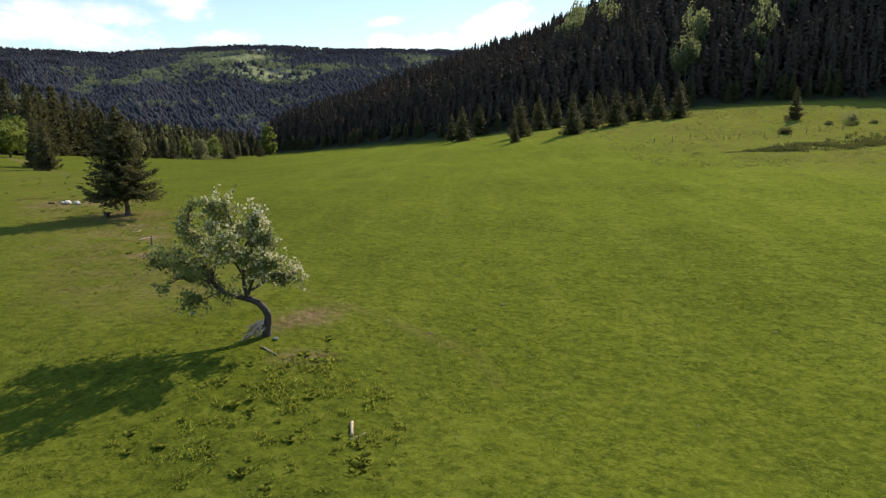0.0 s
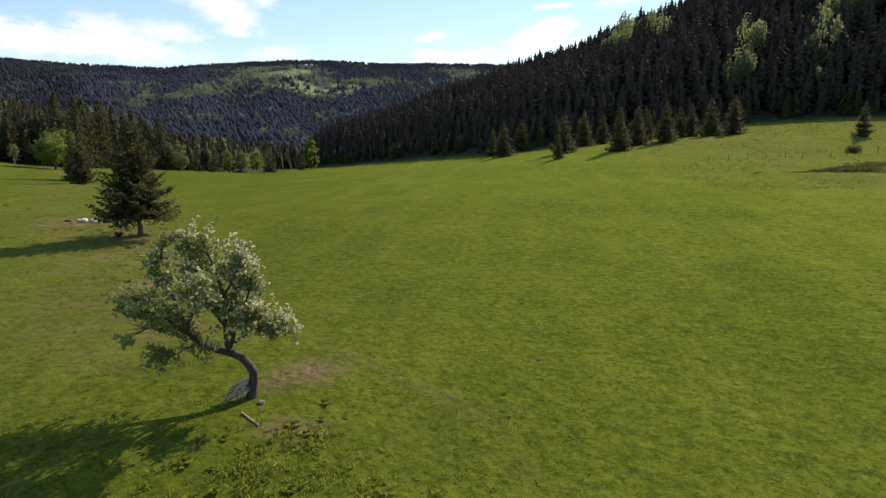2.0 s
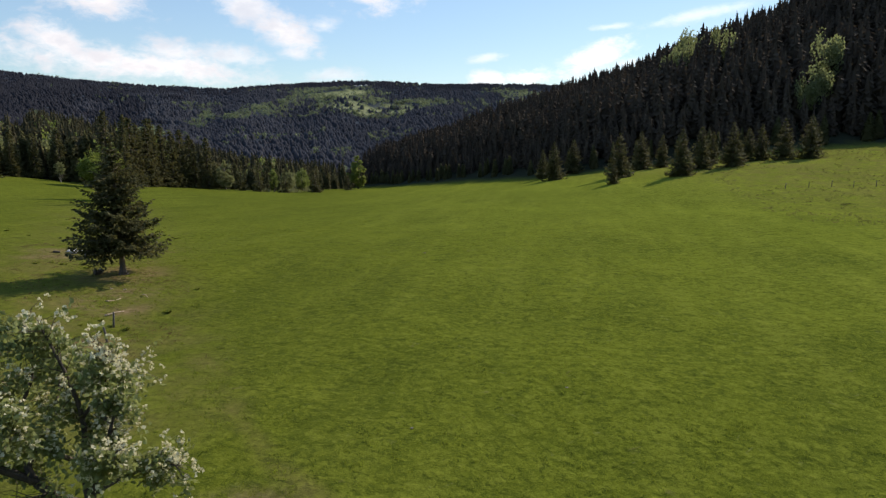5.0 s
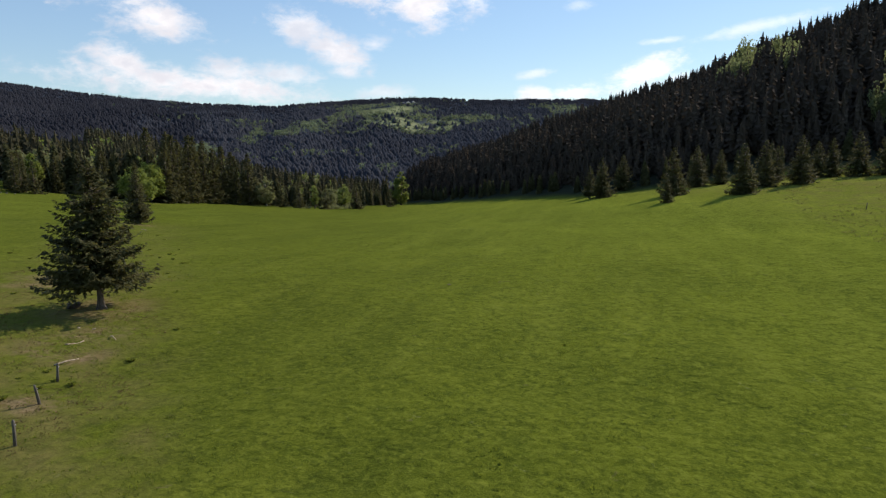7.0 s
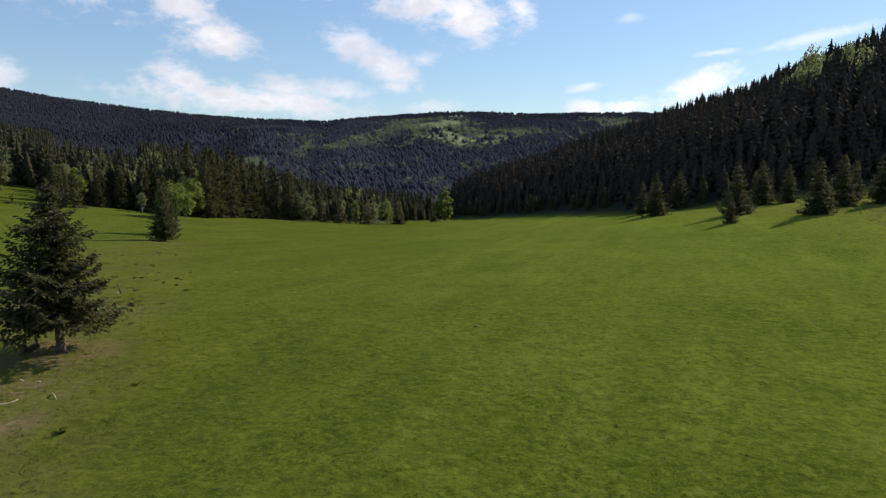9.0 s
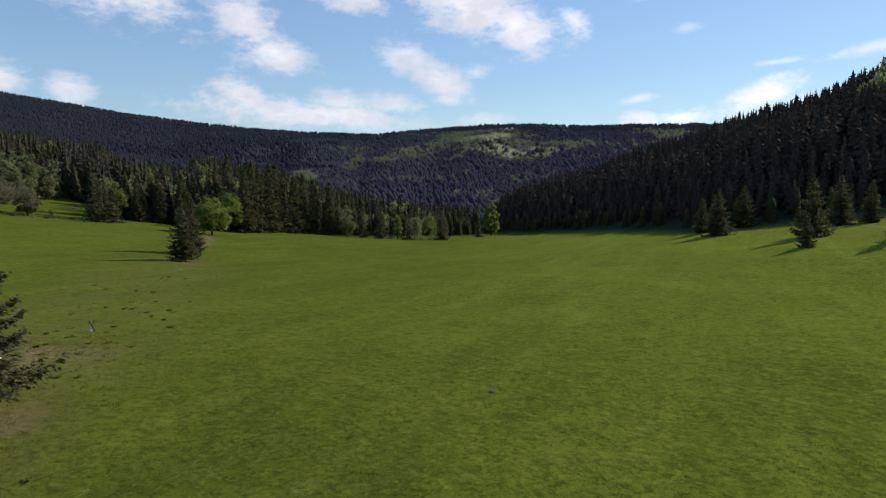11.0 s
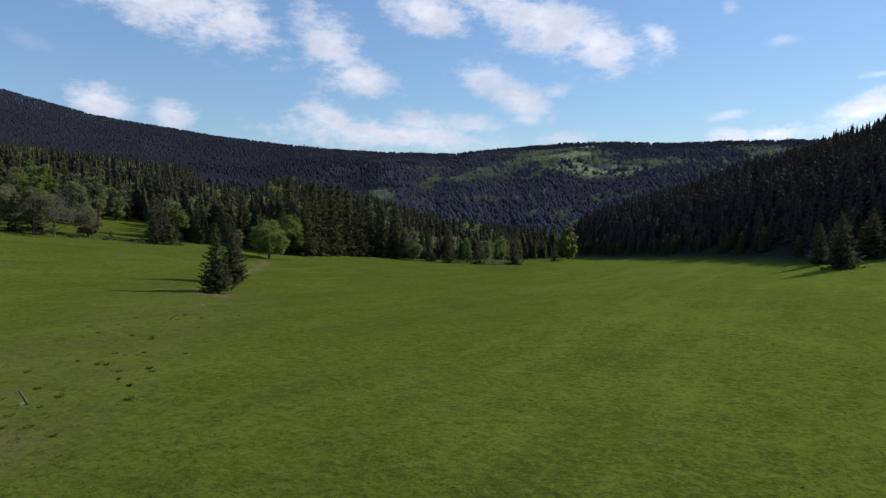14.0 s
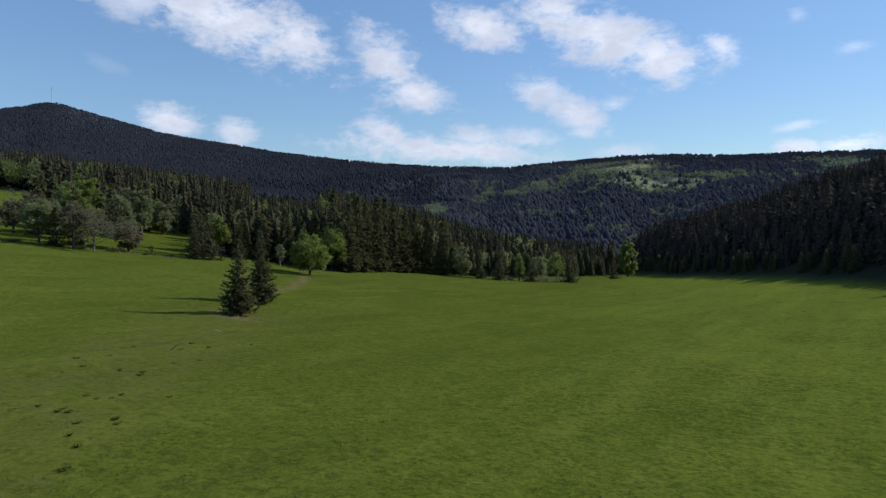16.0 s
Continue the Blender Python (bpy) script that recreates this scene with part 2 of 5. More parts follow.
VALLEY_NEEDLES = leafy("valley_spruce_needles", (0.046, 0.044, 0.027), (0.1, 0.092, 0.052), (0.12, 0.11, 0.05), 0.33, 0.9, 0.06, 0.8, 0.03)
# haze put into the needle colour, denser on the slopes towards the sun
HAZED_NEEDLES = leafy("hazed_forest_needles", (0.08, 0.084, 0.1), (0.118, 0.123, 0.141), (0.132, 0.14, 0.157), 0.55, 0.9, 0.01, 0.8, 0.0)
# the same needles, darker: less haze put into the colour
THIN_HAZE_NEEDLES = leafy("thin_haze_forest_needles", (0.048, 0.05, 0.063), (0.074, 0.077, 0.091), (0.087, 0.09, 0.102), 0.55, 0.9, 0.008, 0.8, 0.0)
LEAVES = leafy("spring_leaves", (0.08, 0.115, 0.032), (0.185, 0.23, 0.068), (0.3, 0.36, 0.08), 0.5, 0.5, 0.2)
BRIGHT_LEAVES = leafy("fresh_maple_leaves", (0.07, 0.1, 0.022), (0.19, 0.235, 0.055), (0.34, 0.4, 0.08), 0.5, 0.5, 0.5)
GREY_LEAVES = leafy("grey_green_leaves", (0.11, 0.122, 0.055), (0.22, 0.236, 0.11), (0.32, 0.34, 0.14), 0.5, 0.6, 0.2)
# the green is greyed for distance: haze put into the leaf colour
HAZED_LEAVES = leafy("hazed_broad_leaves", (0.1, 0.13, 0.09), (0.21, 0.25, 0.15), (0.25, 0.3, 0.155), 0.5, 0.7, 0.02)
ASH_LEAVES = leafy("budding_ash_leaves", (0.11, 0.1, 0.06), (0.22, 0.2, 0.125), (0.29, 0.27, 0.14), 0.48, 0.7, 0.2)
SPUR_LEAVES = leafy("hillside_beech_leaves", (0.09, 0.11, 0.05), (0.19, 0.215, 0.105), (0.28, 0.32, 0.13), 0.55, 0.7, 0.08)
APPLE_LEAVES = leafy("apple_leaves", (0.095, 0.118, 0.045), (0.255, 0.28, 0.115), (0.34, 0.38, 0.125), 0.46, 0.6, 0.5, 1.0, 0.05)
BLOSSOM = leafy("apple_blossom", (0.66, 0.62, 0.42), (0.84, 0.8, 0.58), (0.8, 0.75, 0.5), 0.5, 0.6, 0.5)
SCRUB = leafy("scrub_leaves", (0.05, 0.06, 0.02), (0.13, 0.13, 0.05), (0.14, 0.15, 0.04), 0.3, 0.7, 0.3)
BARK = woody("apple_bark", (0.028, 0.021, 0.016), (0.085, 0.066, 0.048), 9.0)
SPRUCE_BARK = woody("spruce_bark", (0.05, 0.036, 0.026), (0.15, 0.115, 0.085), 6.0)
PALE_BARK = woody("pale_bark", (0.08, 0.07, 0.056), (0.23, 0.21, 0.175), 5.0)
DEADWOOD = woody("weathered_deadwood", (0.26, 0.18, 0.11), (0.6, 0.48, 0.34), 9.0, 0.8, 0.02)
POST = woody("grey_post_wood", (0.055, 0.046, 0.036), (0.16, 0.14, 0.115), 9.0)
STONE = stony("pale_stone", (0.2, 0.19, 0.16), (0.42, 0.4, 0.36), 3.0)
LIME = stony("white_limestone", (0.42, 0.4, 0.36), (0.68, 0.65, 0.59), 3.0)
FIELD_STONE = stony("mossy_stone", (0.07, 0.066, 0.045), (0.17, 0.155, 0.12), 3.0)
ROTTEN = woody("rotten_wood", (0.03, 0.022, 0.016), (0.1, 0.075, 0.055), 8.0)
EARTH = stony("bare_earth", (0.06, 0.04, 0.025), (0.15, 0.1, 0.06), 2.0)
METAL, _n = material("painted_steel")
_n.add("ShaderNodeOutputMaterial", {0: _n.add("ShaderNodeBsdfPrincipled", {"Base Color": (0.6, 0.58, 0.56, 1), "Roughness": 0.5, "Metallic": 0.3}).outputs[0]})


# ---- lie of the land ----
def sstep(a, b, x):
    t = np.clip((x - a) / (b - a), 0, 1)
    return t * t * (3 - 2 * t)


def soft(x, k):
    """A ramp that starts smoothly at zero."""
    return k * np.logaddexp(0, np.asarray(x, float) / k)


CREST = np.array((-83.0, 473.0))      # foot of the wooded spur's crest


def spur(x, y):
    """The wooded spur beside the meadow: its height, and the way along its crest."""
    dx, dy = x - CREST[0], y - CREST[1]
    s, q = 0.908 * dx - 0.419 * dy, -0.419 * dx - 0.908 * dy
    crest = 10 + 0.235 * np.minimum(s, 420 + 0 * s) + 0.05 * np.maximum(s - 420, 0) + 0.09 * np.clip(s - 130, 0, 200)
    fall = 0.283 + 0.0012 * np.clip(s - 162, 0, 250)
    foot = sstep(-20, 130, q)
    hollow = 26.0 * sstep(175, 285, s) * foot + 13.0 * sstep(212, 290, s) * (1 - foot)
    return crest - np.where(q > 0, fall * q, -0.25 * q) + 2.2 * np.exp(-(q / 40.0) ** 2) - hollow, s


def meadow(x, y):
    v, w = -0.342 * x + 0.94 * y, 0.94 * x + 0.342 * y
    down = -0.06 * soft(v - 105, 12) * (1 - 0.7 * sstep(-60, -210, w))
    down = np.maximum(down, -34 + 0.0 * v)
    bank = 0.104 * soft(w - 16, 10)
    bank = (bank - soft(bank - 14.5, 1.5)) * (0.16 + 0.84 * sstep(80, 190, v))
    side = bank + 0.1 * soft(-(w + 14), 12) + 0.04 * soft(-(w + 110), 25)
    side = np.minimum(side, 60 + 0.0 * side)
    swell = 0.7 * np.exp(-((v - 75) / 30.0) ** 2) - 0.9 * np.exp(-((v - 28) / 12.0) ** 2 - ((w - 10) / 25.0) ** 2)
    swell = swell + 1.2 * np.exp(-((v - 150) / 32.0) ** 2 - ((w - 85) / 28.0) ** 2)
    roll = 0.25 * np.sin(0.11 * v + 0.05 * w + 1) * np.sin(0.07 * w - 0.02 * v) + 0.12 * np.sin(0.31 * w + 0.1 * v) * np.sin(0.23 * v)
    knoll = 0.6 * np.exp(-((x + 13) ** 2 + (y - 35) ** 2) / 81.0) + 0.3 * np.exp(-((x + 37) ** 2 + (y - 65) ** 2) / 100.0)
    return down + side + swell + roll + knoll - 0.75


AZ = (-180, -60, 0, 2.3, 4.6, 8.4, 12.4, 17, 21.7, 26.3, 31, 36.8, 42, 47.1, 52, 56.7, 61.2, 65.4, 67.2, 67.8, 68.5, 69.3, 69.8, 70.5, 72.1, 73, 80, 100, 180)
EL = (3, 3.5, 4.5, 4.6, 4.7, 4.85, 4.85, 5.15, 5.1, 4.8, 4.45, 4.55, 4.85, 5.35, 5.9, 6.58, 7.22, 8.3, 8.74, 8.92, 9.04, 9.02, 8.92, 8.66, 8.35, 8.25, 7, 4, 3)


def mountains(x, y):
    """The far ridges round the valley, by bearing: they climb from the valley to their crests."""
    dx, dy = x + 6.0, y - 38.0
    r, az = np.hypot(dx, dy), np.degrees(np.arctan2(-dx, dy))
    far = 1500 + 1100 * sstep(35, 68, az)
    el = np.interp(az, AZ, EL)
    crest = 12 + far * np.tan(np.radians(el)) - 4
    near = 620 + 60 * np.sin(az * 0.2)
    f = np.clip((r - near) / (far - near), 0, None)
    rise = np.where(f < 1, f ** 1.15, 1 - 0.35 * (f - 1))
    ribs = 14 * np.sin(az * 0.55 + r * 0.004) * np.sin(az * 0.23 + 1) * np.clip(f, 0, 1) * np.clip(1.02 - f, 0, 1) * 3
    return -32 + (crest + 32) * rise + ribs - 60 * (f <= 0)


def ground(x, y):
    x, y = np.asarray(x, float), np.asarray(y, float)
    m, (h, s), t = meadow(x, y), spur(x, y), mountains(x, y)
    z = m + soft(h - m, 1.2)
    return z + soft(t - z, 6)


def wooded(x, y):
    """How far the spur stands above the meadow's own level: positive under its wood."""
    return spur(x, y)[0] - meadow(x, y)


rng = np.random.default_rng(7)


def tri_mesh(name, verts, faces, mat, smooth=False):
    """A mesh from arrays of corners and triangles."""
    verts, faces = np.asarray(verts, np.float32), np.asarray(faces, np.int32)
    me = bpy.data.meshes.new(name)
    me.vertices.add(len(verts))
    me.vertices.foreach_set("co", verts.ravel())
    me.loops.add(faces.size)
    me.loops.foreach_set("vertex_index", faces.ravel())
    me.polygons.add(len(faces))
    me.polygons.foreach_set("loop_start", np.arange(0, faces.size, 3, dtype=np.int32))
    me.polygons.foreach_set("use_smooth", np.full(len(faces), smooth))
    me.materials.append(mat)
    me.update(calc_edges=True)
    return me


class Pile:
    """Gathers triangles."""

    def __init__(self):
        self.v, self.f, self.n = [], [], 0

    def add(self, v, f):
        self.v.append(np.asarray(v, float))
        self.f.append(np.asarray(f, int) + self.n)
        self.n += len(v)

    def arrays(self):
        return np.concatenate(self.v), np.concatenate(self.f)


def part(name, pile, mat, parent, label="", smooth=False, kind=""):
    v, f = pile.arrays() if isinstance(pile, Pile) else pile
    ob = new(name, tri_mesh(name, v, f, mat, smooth))
    ob.parent = parent
    return tagged(ob, label=label, kind=kind)


def thing(name, m, label, category, group="", kind=""):
    ob = new(name)
    ob.empty_display_size = 0.3
    ob.matrix_basis = m
    return tagged(ob, label, category, group, kind)


def tube(pile, points, radii, sides=8, wobble=0.0):
    """A tapered limb along points."""
    p, r = np.asarray(points, float), np.asarray(radii, float)
    along = np.gradient(p, axis=0)
    along /= np.linalg.norm(along, axis=1)[:, None] + 1e-9
    ref = np.where(np.abs(along[:, 2:3]) > 0.9, (1.0, 0, 0), (0, 0, 1.0))
    a = np.cross(along, ref)
    a /= np.linalg.norm(a, axis=1)[:, None]
    b = np.cross(along, a)
    th = np.arange(sides) * 2 * np.pi / sides
    rr = r[:, None] * (1 + wobble * rng.uniform(-1, 1, (len(p), sides)))
    ring = p[:, None] + rr[..., None] * (np.cos(th)[None, :, None] * a[:, None] + np.sin(th)[None, :, None] * b[:, None])
    v = np.concatenate([ring.reshape(-1, 3), p[[0, -1]]])
    f, n, k = [], len(p), sides
    for i in range(n - 1):
        for j in range(k):
            q = (i * k + j, i * k + (j + 1) % k, (i + 1) * k + (j + 1) % k, (i + 1) * k + j)
            f += [(q[0], q[1], q[2]), (q[0], q[2], q[3])]
    for j in range(k):
        f += [(n * k, (j + 1) % k, j), (n * k + 1, (n - 1) * k + j, (n - 1) * k + (j + 1) % k)]
    pile.add(v, f)


def curve_points(points, n):
    """A smooth line through a few points."""
    p = np.asarray(points, float)
    ext = np.concatenate([[2 * p[0] - p[1]], p, [2 * p[-1] - p[-2]]])
    out = []
    for u in np.linspace(0, len(p) - 1, n):
        i = min(int(u), len(p) - 2)
        t = u - i
        a, b, c, d = ext[i:i + 4]
        out.append(0.5 * (2 * b + (c - a) * t + (2 * a - 5 * b + 4 * c - d) * t * t + (3 * b - a - 3 * c + d) * t ** 3))
    return np.array(out)


def unit(v):
    return v / (np.linalg.norm(v, axis=-1, keepdims=True) + 1e-9)


def leaves(centres, length, width, lean=None, fold=0.25):
    """Folded diamond leaves, turned at random (or about the given directions)."""
    n = len(centres)
    d = unit(rng.normal(size=(n, 3))) if lean is None else unit(lean + 0.6 * rng.normal(size=(n, 3)))
    s = unit(np.cross(d, rng.normal(size=(n, 3))))
    up = np.cross(d, s)
    ln, wd = np.broadcast_to(length, (n,))[:, None] * 0.5, np.broadcast_to(width, (n,))[:, None] * 0.5
    v = np.stack([centres - d * ln, centres - s * wd + up * wd * fold, centres + d * ln, centres + s * wd + up * wd * fold], 1)
    k = np.arange(n)[:, None] * 4
    f = np.concatenate([k + (0, 2, 1), k + (0, 3, 2)], 0)
    return v.reshape(-1, 3), f


def spruce_crown(h, radius, clear, whorls, arms, gap, full=0.85, ragged=0.3):
    """Drooping boughs in loose whorls, their tips turned up, with side shoots and hanging needle sprays. Returns the needles and the bough wood."""
    green, wood = Pile(), Pile()
    base, way, size = [], [], []
    for i in range(whorls):
        u = min(max((i + rng.uniform(-0.4, 0.4)) / (whorls - 1), 0.0), 1.0)
        reach = radius * (1 - u) ** full * (0.75 + 0.25 * min(1, u * 8 + 0.5)) + 0.1
        start = rng.uniform(0, 2 * np.pi)
        count = max(4, int(arms * (1 - 0.4 * u)))
        for j in range(count):
            a = start + (j + rng.uniform(-0.35, 0.35)) * 2 * np.pi / count
            ln = reach * rng.uniform(1 - 1.5 * ragged, 1 + 0.7 * ragged)
            z = clear + (h - clear) * u * 0.985 + rng.uniform(-0.02, 0.02) * h
            out, side = np.array((np.cos(a), np.sin(a), 0.0)), np.array((-np.sin(a), np.cos(a), 0.0))
            s = np.linspace(0, 1, max(4, int(ln / gap) + 2))
            slope = rng.uniform(-0.38, -0.02) * (1 - u) + 0.55 * u * u
            sway = rng.uniform(-0.15, 0.15)
            line = out * (s * ln)[:, None] + side * (sway * ln * s * s)[:, None] + np.array((0, 0, 1.0)) * (z + ln * (slope * s + 0.26 * s ** 3 * (1 - u) - 0.05 * np.sin(3.1 * s)))[:, None]
            if ln > 0.4:
                pick = line[:: max(1, len(line) // 4)]
                tube(wood, pick, np.linspace(0.032, 0.006, len(pick)) * h / 11, 3)
            for q in range(1, len(line)):
                w = (0.42 * ln * (1.05 - s[q]) ** 0.8 * min(1, 2.2 * s[q] + 0.2) + 0.07 * h / 11 + 0.05) * rng.uniform(0.65, 1.2)
                for sg in (-1, 1):
                    d = unit(out * rng.uniform(0.5, 1.0) + sg * side * rng.uniform(0.6, 1.0) + (0, 0, rng.uniform(-0.5, 0.05)))
                    k = max(1, int(w / gap))
                    for m in range(k):
                        base.append(line[q] + d * w * (m / k) - (0, 0, 0.12 * w * (m / k) ** 2))
                        way.append(unit(d + rng.normal(size=3) * 0.3 + (0, 0, -0.1)))
                        size.append(w / k * rng.uniform(1.0, 1.6))
                base.append(line[q])
                way.append(unit(out * 0.7 + side * rng.uniform(-0.5, 0.5) + (0, 0, rng.uniform(-1.1, 0.2))))
                size.append(gap * rng.uniform(0.9, 1.7))
    c, d, ln = np.array(base), np.array(way), np.array(size)
    tip = rng.normal(size=(14, 3)) * 0.16 + (0, 0, 1)
    c, d, ln = np.concatenate([c, np.stack([0 * tip[:, 0], 0 * tip[:, 0], h * rng.uniform(0.93, 0.985, 14)], 1)]), np.concatenate([d, unit(tip)]), np.concatenate([ln, np.full(14, 0.025 * h)])
    s = unit(np.cross(d, rng.normal(size=c.shape) * 0.45 + (0, 0, 1)))
    up = np.cross(s, d)
    hw = (ln * rng.uniform(0.22, 0.38, len(c)))[:, None]
    far = ln[:, None]
    v = np.stack([c, c + d * far * 0.45 - s * hw - up * hw * 0.4, c + d * far, c + d * far * 0.45 + s * hw - up * hw * 0.4], 1)
    k = np.arange(len(c))[:, None] * 4
    green.add(v.reshape(-1, 3), np.concatenate([k + (0, 2, 1), k + (0, 3, 2)], 0))
    return green, wood


def spruce_tree(m, h, radius, label, detail=1.0, clear=None, group="", full=0.95, ragged=0.32):
    """A spruce: flared trunk, needled crown, bare branch wood."""
    ob = thing("spruce_tree", m, label, "tree", group)
    clear = h * 0.1 if clear is None else clear
    trunk = Pile()
    zs = np.array((-0.4, 0.05, 0.25, 0.7, 0.3 * h, 0.65 * h, 0.97 * h))
    tube(trunk, np.stack([0.02 * np.sin(zs), 0.02 * np.cos(zs), zs], 1), np.array((2.0, 1.6, 1.2, 1.0, 0.75, 0.4, 0.06)) * h * 0.022, 9, 0.08)
    part("trunk", trunk, SPRUCE_BARK, ob, "grey-brown scaly trunk", True)
    green, wood = spruce_crown(h, radius, clear, int(h * 1.9 * min(1.3, detail)) + 8, int(8 * min(1.25, detail + 0.2)), 0.3 * (h / 11) / detail, full, ragged)
    part("crown", green, NEEDLES, ob, "dark green needles on drooping branches", kind="stuff")
    part("branch_wood", wood, SPRUCE_BARK, ob, "", kind="stuff")
    return ob


def broad_tree(name, m, h, width, leaf_mat, bark, label, stems=1, count=2600, leaf=0.4, base=0.2, group="", lean=0.0, bare=0.0):
    """A broad-leaved tree: trunk, forking limbs and a crown of clumps with gaps."""
    ob = thing(name, m, label, "tree", group)
    trunk, tips = Pile(), []
    r0 = 0.024 * h / max(1, stems) ** 0.5
    for k in range(stems):
        a0 = rng.uniform(0, 2 * np.pi)
        off = np.array((np.cos(a0), np.sin(a0), 0)) * (0.25 if stems > 1 else 0)
        top = off * (4 if stems > 1 else 1) + (lean * h, 0, h * rng.uniform(0.62, 0.75))
        line = curve_points([off - (0, 0, 0.4), off + (0, 0, 0.15 * h), off * 1.8 + (lean * h * 0.5 + rng.normal() * 0.02 * h, rng.normal() * 0.02 * h, 0.4 * h), top], 8)
        tube(trunk, line, np.linspace(1.25, 0.28, 8) * r0, 7, 0.06)
        for i in range(9):
            u = rng.uniform(0.35, 1)
            p = line[int(u * 7)]
            az = rng.uniform(0, 2 * np.pi)
            out = np.array((np.cos(az), np.sin(az), 0))
            ln = width * 0.5 * rng.uniform(0.55, 1.0) * (1.15 - 0.55 * abs(u - 0.55))
            end = p + out * ln + (0, 0, rng.uniform(0.08, 0.3) * h * (0.4 + u * 0.6))
            br = curve_points([p, p * 0.5 + end * 0.5 + (0, 0, 0.04 * h), end], 5)
            tube(trunk, br, np.linspace(0.4, 0.1, 5) * r0, 5)
            tips += [end, br[3], br[2]]
        tips.append(top + (0, 0, 0.2 * h))
        tips.append(top)
    part("trunk", trunk, bark, ob, "branching trunk and limbs", True)
    # lumps of foliage fill an uneven egg round the limbs
    k = 58
    low, high = h * base, h * 0.97
    d = unit(rng.normal(size=(k, 3)))
    lump = d * rng.uniform(0.35, 0.82, (k, 1)) ** 0.6 * np.array((0.44 * width, 0.44 * width, 0.44 * (high - low)))
    lump = lump + (lean * h * 0.7, 0, (low + high) / 2)
    lump[:, :2] *= (1.12 - 0.45 * np.clip((lump[:, 2] - low) / (high - low), 0, 1) ** 2)[:, None]
    lump[:, 2] = low + (high - low) * np.clip((lump[:, 2] - low) / (high - low), 0, 1) ** 1.35
    lump = np.concatenate([lump, np.array(tips)[rng.integers(0, len(tips), 10)]])
    lump[:, 2] = np.clip(lump[:, 2], low, high)
    size = rng.uniform(0.07, 0.15, len(lump)) * width
    pick = rng.integers(0, len(lump), count)
    ball = unit(rng.normal(size=(count, 3)) + (0, 0, 0.25)) * (size[pick] * rng.uniform(0.3, 1.35, count))[:, None]
    c = lump[pick] + ball * (1, 1, 0.8)
    c[:, 2] = np.clip(c[:, 2], low * 0.8, h)
    keep = rng.uniform(size=count) > bare
    v, f = leaves(c[keep], leaf * rng.uniform(0.6, 1.3, keep.sum()), leaf * 0.8)
    part("crown", (v, f), leaf_mat, ob, "", kind="stuff")
    return ob


def wood_spruce(sprays, seed, slim=0.15):
    """A spruce of height one for the woods: drooping sprays round a dark core, blunt tip."""
    r = np.random.default_rng(seed)
    u = 1 - np.sqrt(1 - (np.arange(sprays) + r.uniform(0, 1, sprays)) / sprays * 0.995)
    a = np.arange(sprays) * 2.4 + r.normal(size=sprays) * 0.5
    shape = lambda q: slim * (1 - q) ** 0.6 * (0.8 + 0.2 * np.minimum(1, 6 * q + 0.3)) + 0.01
    big = shape(u)
    out, side = np.stack([np.cos(a), np.sin(a), 0 * a], 1), np.stack([-np.sin(a), np.cos(a), 0 * a], 1)
    up = np.array((0, 0, 1.0))
    z = (0.05 + 0.92 * u)[:, None] * up
    tip = out * (big * r.uniform(0.7, 1.22, sprays))[:, None] + z - up * (0.012 + big * r.uniform(0.05, 0.5, sprays))[:, None]
    root = out * (0.2 * big)[:, None] + z + up * (0.3 * big)[:, None]
    mid = root * 0.42 + tip * 0.58 + up * (0.1 * big)[:, None]
    half = side * (0.009 + big * r.uniform(0.22, 0.46, sprays))[:, None]
    v = np.stack([root, mid - half, tip, mid + half], 1).reshape(-1, 3)
    k = np.arange(sprays)[:, None] * 4
    pile = Pile()
    pile.add(v, np.concatenate([k + (0, 2, 1), k + (0, 3, 2)]))
    th = np.arange(5) * 2 * np.pi / 5
    core = np.concatenate([np.stack([np.cos(th) * 0.6 * shape(q), np.sin(th) * 0.6 * shape(q), 0 * th + 0.04 + 0.9 * q], 1) for q in (0.0, 0.5)] + [[(0, 0, 0.95)]])
    j = np.arange(5)
    n = (j + 1) % 5
    pile.add(core, np.concatenate([np.stack([j, n, 5 + n], 1), np.stack([j, 5 + n, 5 + j], 1), np.stack([5 + j, 5 + n, 0 * j + 10], 1)]))
    return pile.arrays()


def plain_spruce(seed, ring):
    """A far spruce of height one: a bulging cone, a little askew."""
    r = np.random.default_rng(seed)
    th = np.arange(6) * np.pi / 3 + r.uniform(0, 1, 6) * 0.5
    low = np.stack([np.cos(th) * 0.2, np.sin(th) * 0.2, r.uniform(-0.05, 0.08, 6)], 1) * r.uniform(0.85, 1.15, (6, 1))
    j = np.arange(6)
    n = (j + 1) % 6
    if not ring:
        return np.concatenate([low, [(0, 0, 1.0)]]), np.stack([j, n, 0 * j + 6], 1)
    mid = np.stack([np.cos(th) * 0.13, np.sin(th) * 0.13, r.uniform(0.42, 0.6, 6)], 1)
    return np.concatenate([low, mid, [(0, 0, 1.0)]]), np.concatenate([np.stack([j, n, 6 + n], 1), np.stack([j, 6 + n, 6 + j], 1), np.stack([6 + j, 6 + n, 0 * j + 12], 1)])


